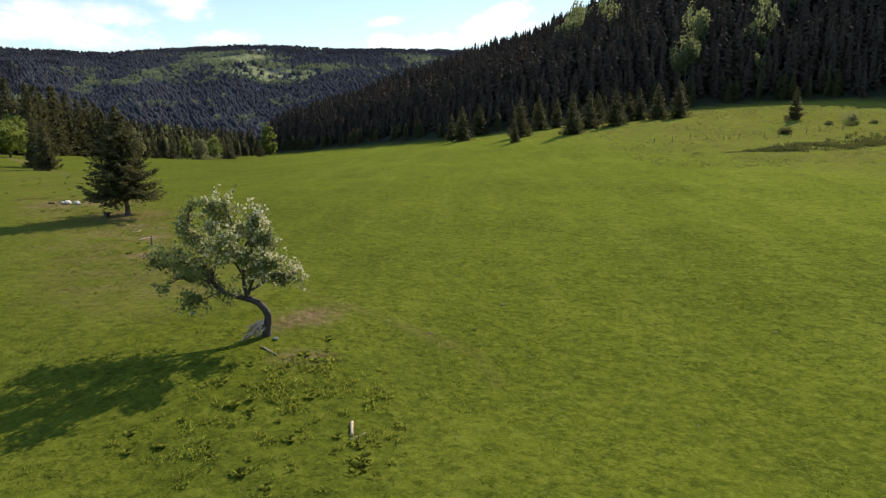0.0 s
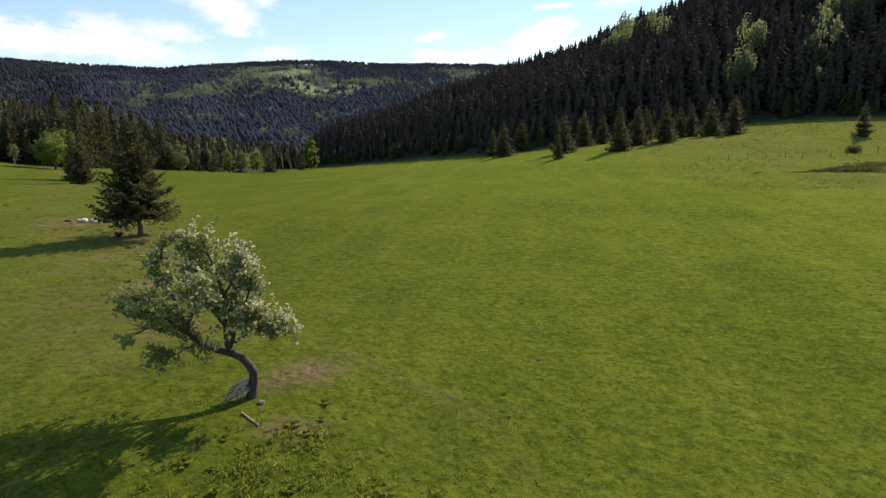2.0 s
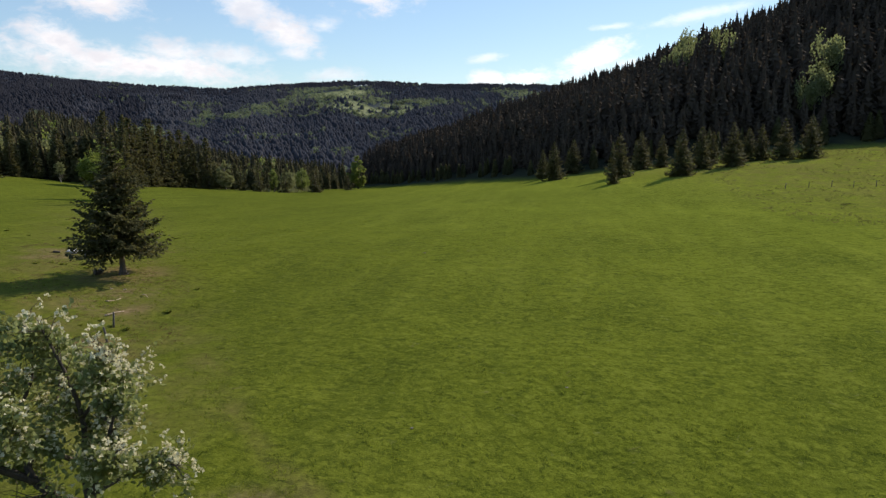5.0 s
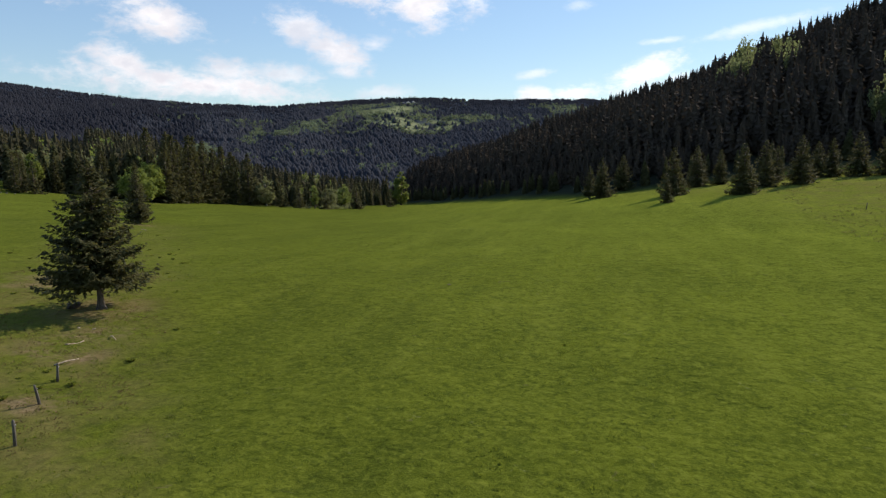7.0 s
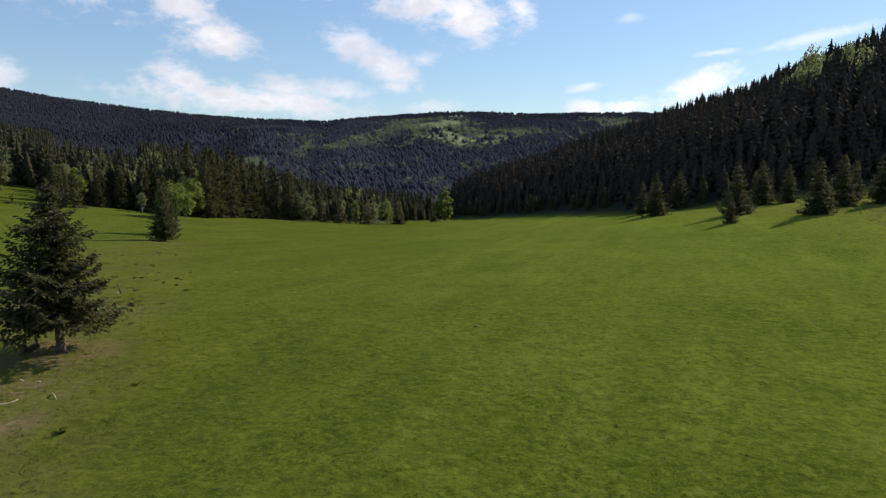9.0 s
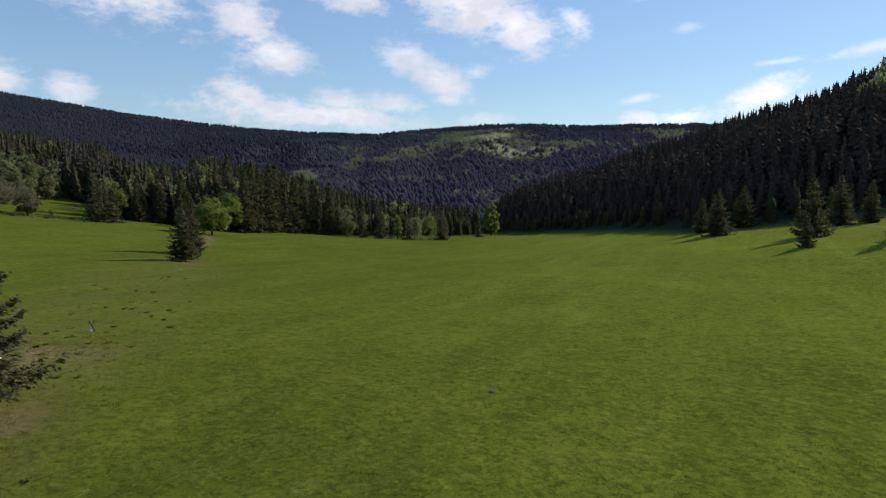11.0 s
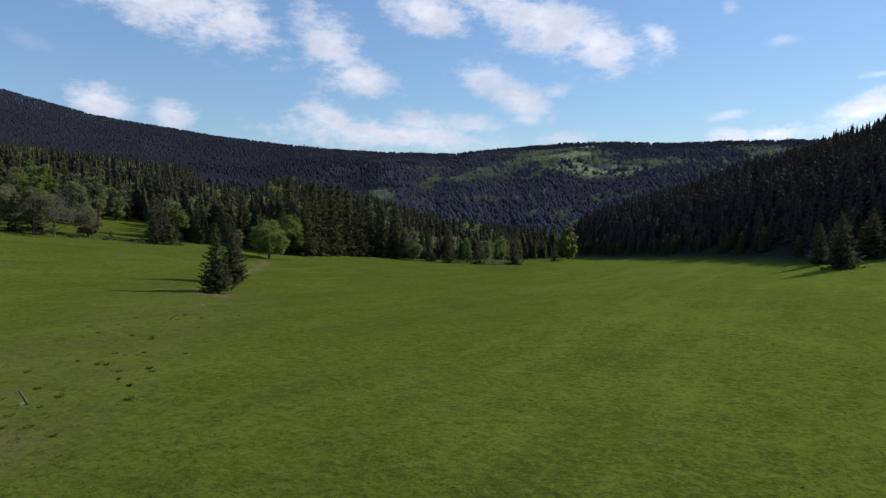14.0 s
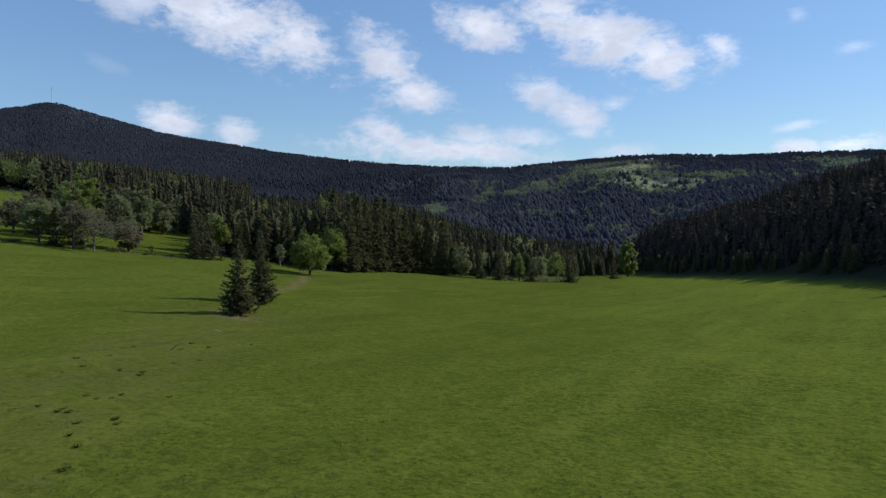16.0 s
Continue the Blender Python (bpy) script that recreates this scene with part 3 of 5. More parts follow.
def clump_tree(n, seed, leaf=0.13):
    """A simple broad crown of height one: lumps of leaf planes on a stem."""
    r = np.random.default_rng(seed)
    lumps = np.stack([r.uniform(-0.22, 0.22, 7), r.uniform(-0.22, 0.22, 7), r.uniform(0.35, 0.85, 7)], 1)
    c = lumps[r.integers(0, 7, n)] + unit(r.normal(size=(n, 3))) * r.uniform(0.06, 0.17, (n, 1))
    return leaves(c, leaf, leaf * 0.9, None, 0.4)


def plant(shapes, x, y, h, fat=1.0):
    """Copies of simple trees at the given places, as arrays."""
    pile = Pile()
    which, turn = rng.integers(0, len(shapes), len(x)), rng.uniform(0, 2 * np.pi, len(x))
    z = ground(x, y)
    for k, (v, f) in enumerate(shapes):
        i = np.nonzero(which == k)[0]
        if not len(i):
            continue
        c, s = np.cos(turn[i])[:, None], np.sin(turn[i])[:, None]
        wide = (h[i] * fat * rng.uniform(0.75, 1.25, len(i)))[:, None]
        lean = rng.normal(size=(2, len(i), 1)) * 0.025 * h[i][:, None]
        p = np.stack([(v[:, 0] * c - v[:, 1] * s) * wide + v[:, 2] * lean[0] + x[i][:, None], (v[:, 0] * s + v[:, 1] * c) * wide + v[:, 2] * lean[1] + y[i][:, None], v[:, 2] * h[i][:, None] + z[i][:, None] - 0.3], -1)
        pile.add(p.reshape(-1, 3), (f[None] + (np.arange(len(i)) * len(v))[:, None, None]).reshape(-1, 3))
    return pile


def scatter(x0, x1, y0, y1, step):
    """Places on a jittered grid."""
    gx, gy = np.meshgrid(np.arange(x0, x1, step), np.arange(y0, y1, step))
    return (gx + rng.uniform(-0.5, 0.5, gx.shape) * step).ravel(), (gy + rng.uniform(-0.5, 0.5, gx.shape) * step).ravel()


def bearing(x, y):
    return np.degrees(np.arctan2(-(x + 6), y - 38)), np.hypot(x + 6, y - 38)


def value_noise(x, y, size, seed=0):
    """Smooth random drifts, 0 to 1."""
    r = np.random.default_rng(seed)
    tab = r.uniform(size=(64, 64))
    u, v = np.asarray(x) / size, np.asarray(y) / size
    i, j = np.floor(u).astype(int), np.floor(v).astype(int)
    a, b = u - i, v - j
    a, b = a * a * (3 - 2 * a), b * b * (3 - 2 * b)
    g = lambda p, q: tab[p % 64, q % 64]
    return (g(i, j) * (1 - a) + g(i + 1, j) * a) * (1 - b) + (g(i, j + 1) * (1 - a) + g(i + 1, j + 1) * a) * b


# ---- which land is wood ----
EDGE_Y, EDGE_X = (-400, 150, 166, 185, 200, 226, 240, 250, 262, 275, 292, 330, 385, 460), (-335, -335, -172, -166, -155, -153, -150, -144, -138, -138, -137, -137, -139, -110)


def spur_wood(x, y):
    return wooded(x, y) - 1.0


def left_wood(x, y):
    """Metres inside the wood that closes the meadow's lower and far side."""
    side = np.interp(y, EDGE_Y, EDGE_X) - x
    return side


def clearing(x, y):
    az, r = bearing(x, y)
    a = 1 - np.hypot((az - 18.2) / 4.6, (r - 1150 + 9 * (az - 18.2)) / 62.0)
    b = 1 - np.hypot((az - 20.5) / 2.8, (r - 1300) / 70.0)
    return np.maximum(a, b) + 1.2 * (value_noise(x, y, 42, 3) - 0.5)


def far_field(x, y):
    """Small hay fields on the valley's far side."""
    a = 1 - np.hypot((0.649 * (x + 493) + 0.76 * (y - 454)) / 34.0, (-0.76 * (x + 493) + 0.649 * (y - 454)) / 72.0)
    b = 1 - np.hypot((x + 300) / 50.0, (y - 172) / 30.0)
    u, v = 0.885 * (x + 202) - 0.465 * (y - 173), 0.465 * (x + 202) + 0.885 * (y - 173)
    return np.maximum(np.maximum(a, b), 1 - np.hypot(u / 38.0, v / 15.0))


# ---- the ground ----
def build_ground():
    cx, cy = -8.0, 62.0
    radii = [0.0]
    while radii[-1] < 4200:
        radii.append(radii[-1] + max(0.55, radii[-1] * 0.025))
    radii = np.array(radii[1:])
    k = 560
    th = np.arange(k) * 2 * np.pi / k
    x = np.concatenate([[cx], (cx + radii[:, None] * np.cos(th)).ravel()])
    y = np.concatenate([[cy], (cy + radii[:, None] * np.sin(th)).ravel()])
    z = ground(x, y)
    near = sstep(170, 60, np.hypot(x - cx, y - cy))
    z = z + near * (0.10 * (value_noise(x, y, 2.3, 1) - 0.5) + 0.16 * (value_noise(x, y, 5.5, 2) - 0.5))
    n = len(radii)
    i, j = np.meshgrid(np.arange(n - 1), np.arange(k), indexing="ij")
    a, b = 1 + i * k + j, 1 + i * k + (j + 1) % k
    c, d = b + k, a + k
    f = np.concatenate([np.stack([a, d, c], -1).reshape(-1, 3), np.stack([a, c, b], -1).reshape(-1, 3), np.stack([0 * th, 1 + np.arange(k), 1 + (np.arange(k) + 1) % k], 1)]).astype(int)
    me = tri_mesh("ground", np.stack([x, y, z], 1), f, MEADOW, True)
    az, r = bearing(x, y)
    # the dark floor starts outside the trees, painting part of their shade
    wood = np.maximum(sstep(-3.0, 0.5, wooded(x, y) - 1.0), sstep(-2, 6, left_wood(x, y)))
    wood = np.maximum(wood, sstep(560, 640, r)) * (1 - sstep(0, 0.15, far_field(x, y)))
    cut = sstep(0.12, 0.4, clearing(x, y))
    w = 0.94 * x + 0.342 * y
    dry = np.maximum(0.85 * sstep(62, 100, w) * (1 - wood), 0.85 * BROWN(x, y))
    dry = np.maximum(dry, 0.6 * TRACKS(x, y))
    # lean mixes ranker and drier grass tone with backlit brightness painted in
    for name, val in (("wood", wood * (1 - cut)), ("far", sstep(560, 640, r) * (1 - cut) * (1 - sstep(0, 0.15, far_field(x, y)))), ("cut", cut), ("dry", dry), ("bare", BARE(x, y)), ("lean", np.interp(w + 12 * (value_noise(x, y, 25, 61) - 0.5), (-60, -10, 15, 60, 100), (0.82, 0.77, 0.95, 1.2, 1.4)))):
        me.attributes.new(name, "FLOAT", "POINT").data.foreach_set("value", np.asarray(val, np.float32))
    ob = new("ground", me)
    return tagged(ob, "undulating green pasture with short grazed grass and worn patches", "ground", kind="structure")


def blob(x, y, cx, cy, rx, ry, turn=0.0):
    c, s = math.cos(radians(turn)), math.sin(radians(turn))
    dx, dy = x - cx, y - cy
    return np.clip(1.3 - np.hypot((dx * c + dy * s) / rx, (-dx * s + dy * c) / ry), 0, 1)


def BARE(x, y):
    """Trodden earth: under the trees and on the worn strip."""
    spots = [(-11.0, 36.6, 2.6, 1.5, 40), (-9.8, 32.0, 1.6, 0.8, 20), (-37.4, 65.0, 4.0, 3.0, 0), (-33.5, 59.5, 3.2, 1.6, 50), (-46.5, 75.0, 4.0, 3.0, 40),
             (-28.0, 51.0, 2.0, 1.2, 50), (-49.0, 72.5, 4.5, 2.0, 10), (-150, 192, 8, 3, 40), (-87, 124, 5, 3, 0), (-33.1, 56.7, 2.0, 1.2, 30), (-30.6, 56.8, 1.8, 1.0, 60), (-27.1, 50.6, 1.3, 0.9, 20), (-33.2, 60.6, 2.2, 1.3, 40), (-49.1, 69.7, 3.2, 1.4, 20), (-38.0, 66.5, 3.0, 2.2, 0)]
    out = 0 * x
    for s in spots:
        out = np.maximum(out, blob(x, y, *s))
    return np.maximum(out, 1.0 * TRACKS(x, y) * (x < -108))


def TRACKS(x, y):
    """Paths trodden by cattle: paler, shorter grass."""
    out = 0 * x
    for ax, ay, bx, by, wd in ((-18, 48.2, -14.4, 43.6, 0.5), (-14.4, 43.6, -11.4, 40.7, 0.5), (-11.4, 40.7, -5.9, 37.1, 0.5), (-5.9, 37.1, -1.2, 34.4, 0.5), (-1.2, 34.4, 0, 31, 0.45), (-18, 48.2, -29, 58, 0.5),
                               (-18.5, 45, -24.6, 51.8, 0.4), (-17.1, 45.6, -22, 51.4, 0.4), (-97, 132, -118, 158, 1.0), (-118, 158, -138, 179, 1.1)):
        dx, dy = bx - ax, by - ay
        t = np.clip(((x - ax) * dx + (y - ay) * dy) / (dx * dx + dy * dy), 0, 1)
        out = np.maximum(out, np.clip(1.4 - np.hypot(x - ax - t * dx, y - ay - t * dy) / wd, 0, 1))
    return out


def BROWN(x, y):
    """The strip of rank, withered grass along the old fence, fading towards the pair of spruces."""
    t = np.clip(((x + 22) * -66 + (y - 42) * 82) / (66 ** 2 + 82 ** 2), 0, 1.0)
    d = np.hypot(x + 22 + 66 * t, y - 42 - 82 * t)
    return np.clip(1.5 - d / (6.0 + 3.0 * t), 0, 1) * (1 - 0.5 * sstep(0.3, 0.55, t))


build_ground()


# ---- woods ----
CONES = [wood_spruce(62, k, 0.165 + 0.012 * (k % 4)) for k in range(9)]
FULL = [wood_spruce(330, 40 + k, 0.14 + 0.014 * k) for k in range(5)]
SLIM = [plain_spruce(20 + k, True) for k in range(6)]
TINY = [plain_spruce(60 + k, False) for k in range(6)]
LUMPS = [clump_tree(190, k, 0.085) for k in range(5)]
BEECH_LUMPS = [clump_tree(520, 10 + k, 0.05) for k in range(4)]
FAR_LUMPS = [clump_tree(16, 30 + k, 0.19) for k in range(4)]


def wood(name, pile, mat, label, smooth=False):
    v, f = pile.arrays()
    return tagged(new(name, tri_mesh(name, v, f, mat, smooth)), label, "forest", kind="stuff")


def stems(x, y, h, every=1):
    pile = Pile()
    z = ground(x, y)
    for i in range(0, len(x), every):
        tube(pile, [(x[i], y[i], z[i] - 0.3), (x[i], y[i], z[i] + h[i] * 0.5)], (0.017 * h[i], 0.01 * h[i]), 4)
    return pile


# where beeches stand in groups on the spur: x, y, radius
BEECHES = [(56, 359, 5), (49, 338, 4.5), (43, 318, 5), (60, 328, 4), (66, 324, 3.5), (93, 306, 4), (90, 295, 4), (87, 282, 4), (79, 263, 4), (120, 288, 4), (111, 273, 4), (104, 258, 3.5), (88, 248, 3), (125, 304, 4), (139, 310, 5)]


def build_spur_wood():
    x, y = scatter(-170, 330, 120, 560, 4.3)
    dx, dy = x - CREST[0], y - CREST[1]
    q, s = -0.419 * dx - 0.908 * dy, spur(x, y)[1]
    d = spur_wood(x, y)
    az, r = bearing(x, y)
    keep = (d > 0.4) & (q > -32) & (s > -75) & (s < 330) & (rng.uniform(size=len(x)) < np.where((d < 12) | (np.abs(q) < 40), 0.95, 0.62))
    x, y, d, s, q = x[keep], y[keep], d[keep], s[keep], q[keep]
    mantle = 0.34 + 0.16 * sstep(190, 240, s)
    h = rng.uniform(19, 22, len(x)) * (0.78 + 0.32 * value_noise(x, y, 9, 17)) * (mantle + (1 - mantle) * sstep(-1, 12, d)) * (0.9 + 0.2 * value_noise(x, y, 30, 4)) * rng.uniform(0.92, 1.08, len(x)) * (1 - 0.17 * np.exp(-(q / 45.0) ** 2))
    drift = 0.26 * value_noise(x, y, 46, 9) + 0.36 * value_noise(x, y, 12, 10)
    for cx, cy, rad in BEECHES:
        drift = drift + 0.75 * np.exp(-((x - cx) ** 2 + (y - cy) ** 2) / rad ** 2)
    leafy_ones = (drift > 0.62) & (d > 3)
    front = ~leafy_ones & (d < 1.8) & (s < 290)
    behind = ~leafy_ones & ~front
    wood("spruce_forest", plant(CONES, x[behind], y[behind], h[behind], 1.05), WOOD_NEEDLES, "dense dark spruce forest covering the steep hillside")
    wood("forest_mantle", plant(FULL, x[front], y[front], h[front], 1.0), NEEDLES, "low dark spruces along the edge of the forest")
    wood("beech_stand", plant(BEECH_LUMPS, x[leafy_ones], y[leafy_ones], h[leafy_ones] * 1.02 + 1.5, 0.55), SPUR_LEAVES, "fresh green beeches scattered among dark spruces")
    edge = (d < 7) | ((d < 18) & (s > 190))
    wood("forest_stems", stems(x[edge], y[edge], h[edge]), SPRUCE_BARK, "grey-brown trunks along the forest edge")


def build_left_wood():
    x, y = scatter(-560, -100, 60, 560, 5.0)
    az, r = bearing(x, y)
    d = left_wood(x, y)
    field = far_field(x, y)
    keep = (d > 2) & (field < 0.05) & (r < 560) & (az > 8) & (az < 82) & (spur_wood(x, y) < 0) & (rng.uniform(size=len(x)) < np.where(d < 25, 0.95, 0.7))
    x, y, d, az = x[keep], y[keep], d[keep], az[keep]
    h = rng.uniform(13, 22, len(x)) * (0.7 + 0.3 * sstep(0, 12, d))
    h = h * np.where((y > 245) & (d < 30), 0.72, 1.0)
    h = h * np.where((np.abs(az - 49.2) < 3.0) & (bearing(x, y)[1] > 300), 0.45, 1.0)      # open line to the hay field
    mixed = value_noise(x, y, 26, 5) * 0.6 + 0.75 * value_noise(x, y, 8, 6) + 0.1 * sstep(50, 66, az)
    leafy_ones, grey = (mixed > 0.97) & (d > 6), value_noise(x, y, 20, 8) > 0.45
    a, b = leafy_ones & ~grey, leafy_ones & grey
    front = ~leafy_ones & (d < 14)
    behind = ~leafy_ones & ~front
    wood("valley_spruces", plant(CONES, x[behind], y[behind], h[behind], 0.9), VALLEY_NEEDLES, "dark spruces closing the lower end of the pasture")
    wood("valley_front_spruces", plant(FULL, x[front], y[front], h[front] * 1.05, 0.95), NEEDLES, "dark spruces along the pasture's lower edge")
    wood("valley_beeches", plant(LUMPS, x[a], y[a], h[a] * 0.8, 0.75), LEAVES, "spring green broad-leaved trees among spruces")
    wood("valley_willows", plant(LUMPS, x[b], y[b], h[b] * 0.8, 0.7), GREY_LEAVES, "grey-green broad-leaved trees among spruces")
    edge = d < 8
    wood("valley_stems", stems(x[edge], y[edge], h[edge]), SPRUCE_BARK, "trunks along the edge of the valley wood")


# light broad-leaved stands on the far slopes: bearing, height, half widths (degrees)
STANDS = [(33.4, 1.3, 1.1, 0.45), (32.6, 2.1, 0.8, 0.3), (29.8, 1.95, 1.6, 0.35), (27.8, 2.6, 1.3, 0.4), (25.7, 3.2, 1.1, 0.5), (23.7, 4.1, 1.5, 0.4), (21.4, 4.1, 1.6, 0.4), (22.6, 3.4, 1.2, 0.5),
          (16.5, 3.2, 2.6, 0.35), (12.6, 3.1, 1.4, 0.3), (7.2, 4.1, 1.5, 0.3), (4.9, 3.85, 1.6, 0.3), (37.1, 0.4, 1.0, 0.4), (45.0, 2.05, 1.0, 0.15), (37.4, 0.75, 0.8, 0.25)]


def build_mountain_wood():
    xs, ys = [], []
    for r0, r1, step in ((560, 850, 6.6), (850, 1620, 5.9), (1620, 2200, 7.4), (2200, 2750, 8.4)):
        n = int((r1 ** 2 - r0 ** 2) * 0.5 * radians(81) / step ** 2)
        r, a = np.sqrt(rng.uniform(r0 ** 2, r1 ** 2, n)), np.radians(rng.uniform(-1, 80, n))
        xs.append(-6 - r * np.sin(a))
        ys.append(38 + r * np.cos(a))
    x, y = np.concatenate(xs), np.concatenate(ys)
    az, r = bearing(x, y)
    far = 1500 + 1100 * sstep(35, 68, az)
    c = clearing(x, y)
    keep = (r < far + 40) & (far_field(x, y) < 0.05) & ((c < 0.12) | (rng.uniform(size=len(x)) < 0.14)) & (r > 560) & (spur_wood(x, y) < 0)
    keep &= np.hypot((x + 474) / 16, (y - 1372) / 26) > 1      # bare round the crag
    x, y, az, r, c = x[keep], y[keep], az[keep], r[keep], c[keep]
    h = rng.uniform(5.0, 8.5, len(x)) * (0.75 + 0.45 * value_noise(x, y, 22, 18)) * (1 - 0.3 * sstep(0.82, 0.98, r / (1500 + 1100 * sstep(35, 68, az)))) * (1 + 0.2 * (c > 0))
    el = np.degrees(np.arctan2(ground(x, y) - 8.0, r))
    drift = 0.75 * value_noise(x, y, 90, 12) + 0.5 * value_noise(x, y, 40, 13) + 0.55 * value_noise(x, y, 13, 14)
    for a0, e0, ra, re in STANDS:
        drift = drift + 0.95 * np.exp(-((az - a0) / ra) ** 2 - ((el - e0) / re) ** 2)
    drift = drift + 0.4 * sstep(-0.7, -0.1, c) - 0.5 * sstep(40, 50, az)
    green = drift + 0.75 * (rng.uniform(size=len(x)) - 0.5) > 1.5 + 0.12 * sstep(1.6, 0.6, el)
    # the bearing decides how much painted haze the spruces get
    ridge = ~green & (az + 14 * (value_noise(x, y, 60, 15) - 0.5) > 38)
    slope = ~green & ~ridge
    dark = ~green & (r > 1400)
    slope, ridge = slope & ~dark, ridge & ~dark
    wood("mountain_spruces", plant(SLIM, x[slope], y[slope], h[slope], 2.5), HAZED_NEEDLES, "distant spruce forest tinted haze-blue on the mountain slopes", True)
    wood("ridge_spruces", plant(SLIM, x[ridge], y[ridge], h[ridge], 2.5), THIN_HAZE_NEEDLES, "distant spruce forest with a darker, thinner haze tint on the higher ridge", True)
    wood("summit_spruces", plant(TINY, x[dark], y[dark], h[dark], 2.9), THIN_HAZE_NEEDLES, "distant spruce forest with a darker, thinner haze tint below the summit", True)
    wood("mountain_beeches", plant(FAR_LUMPS, x[green], y[green], h[green] * 1.5, 1.0), HAZED_LEAVES, "distant light green broad-leaved stands, greyed as by haze, on the slopes")


build_spur_wood()
build_left_wood()
build_mountain_wood()


# ---- single trees ----
def at(x, y, turn=0.0, scale=1.0, drop=0.0, wide=None):
    k = scale if wide is None else wide
    return pose(x, y, float(ground(x, y)) - drop, 0, 0, turn) @ Matrix.Diagonal((k, k, scale, 1))


SPRUCE_AT, SPRUCE_H = (-37.4, 65.2), 10.9
spruce_tree(at(*SPRUCE_AT, 40), SPRUCE_H, 3.9, "broad solitary spruce with drooping dark boughs on the pasture", 1.45, 2.2, "", 0.8, 0.36)

edge_spruces = [
    (-10.7, 226.5, 9.2), (-6.6, 212.0, 11.6), (-0.9, 230.0, 10.8), (8.2, 167.0, 5.7), (10.8, 187.0, 11.5), (18.6, 213.0, 11.3), (24.5, 213.5, 9.7), (23.6, 172.1, 10.7),
    (30.2, 185.8, 10.4), (36.8, 206.0, 8.9), (37.6, 186.5, 10.9), (46.0, 206.0, 9.1), (49.2, 206.0, 9.7), (53.7, 202.0, 10.9), (60.0, 202.0, 11.2), (85.0, 182.0, 8.8),
]
protos = [spruce_tree(at(*edge_spruces[i][:2], 50 * i), 11.0, 3.3 + 0.3 * i, "young dark spruce standing free at the forest edge", 0.95, 0.5, "spruces along the forest edge") for i in range(3)]
for i, (x, y, h) in enumerate(edge_spruces):
    if i < 3:
        protos[i].matrix_basis = at(x, y, 77 * i, h / 11.0)
    else:
        copy_thing(protos[i % 3], at(x, y, 77 * i, h / edge_spruces[i % 3][2]))
mid_pair = [(-88.4, 125.0, 10.9), (-99.0, 136.4, 12.2)]
for i, (x, y, h) in enumerate(mid_pair):
    ob = spruce_tree(at(x, y, 30 + 90 * i), h, 2.8, "dark spruce of a close pair on the open pasture", 1.0, 0.8, "pair of spruces")


# broad-leaved trees on the far side
broad_tree("maple_tree", at(-140.0, 181.5, 20), 12.0, 11.8, BRIGHT_LEAVES, BARK, "rounded young maple with bright yellow-green spring leaves", 1, 8000, 0.5, 0.1)
broad_tree("maple_tree", at(-151.0, 199.3, 100), 16.0, 10.5, BRIGHT_LEAVES, BARK, "tall maple with fresh leaves before dark spruces", 1, 7500, 0.55, 0.1)
broad_tree("beech_tree", at(-125.5, 369.0, 60), 21.5, 11.0, BRIGHT_LEAVES, BARK, "tall oval beech with luminous fresh leaves at the forest edge", 1, 7500, 0.75, 0.04)
broad_tree("birch_tree", at(-139.5, 249.6, 10), 13.0, 8.0, GREY_LEAVES, PALE_BARK, "grey-green birch with hanging foliage at the wood's edge", 1, 5200, 0.42, 0.03)
broad_tree("larch_tree", at(-129.6, 272.0, 10), 12.3, 4.8, LEAVES, BARK, "slender tree with light green spring foliage", 1, 2600, 0.4, 0.08)
broad_tree("willow_tree", at(-131.5, 290.0, 80), 11.0, 9.0, GREY_LEAVES, BARK, "rounded grey-green willow beside the wood", 2, 3800, 0.42, 0.04)
broad_tree("alder_tree", at(-129.6, 301.0, 40), 13.0, 9.0, LEAVES, BARK, "rounded alder with fresh green leaves beside the wood", 1, 3800, 0.42, 0.05)
broad_tree("birch_tree", at(-155.6, 183.9, 10), 7.0, 3.8, GREY_LEAVES, PALE_BARK, "small pale-stemmed birch with thin foliage", 1, 1100, 0.34, 0.4)
for x, y, h, r in ((-117.4, 288.5, 12.4, 3.8), (-133.0, 250.4, 12.5, 3.0), (-128.5, 257.0, 13.5, 3.0), (-124.8, 273.0, 10.0, 3.2), (-121.0, 340.0, 9.0, 3.0)):
    spruce_tree(at(x, y, 20), h, r, "dark bushy spruce before the valley wood", 0.6, 0.3, "spruces before the valley wood")
# the row of tall spruces at the lower edge
row = [(-148.4, 204.0, 21.0), (-150.2, 209.5, 23.5), (-151.6, 214.2, 22.0), (-150.8, 219.0, 24.0), (-152.2, 223.6, 20.5), (-152.0, 228.2, 23.0), (-150.8, 232.4, 21.0), (-150.4, 237.0, 22.5), (-147.6, 241.0, 19.0), (-144.6, 245.6, 20.5), (-157.0, 206.0, 25.0), (-158.5, 217.0, 24.5), (-157.5, 230.0, 24.5), (-152.5, 246.0, 21.0), (-163.0, 192.0, 17.0), (-166.5, 186.0, 14.0), (-169.0, 180.0, 13.0)]
tall = [spruce_tree(at(*row[i][:2], 50 * i), 22.0, 3.5 + 0.35 * i, "tall dark spruce in the row at the pasture's lower edge", 0.75, 0.6, "row of tall spruces", 0.7) for i in range(3)]
for i, (x, y, h) in enumerate(row):
    if i < 3:
        tall[i].matrix_basis = at(x, y, 77 * i, h / 22.0)
    else:
        copy_thing(tall[i % 3], at(x, y, 77 * i, h / row[i % 3][2]))

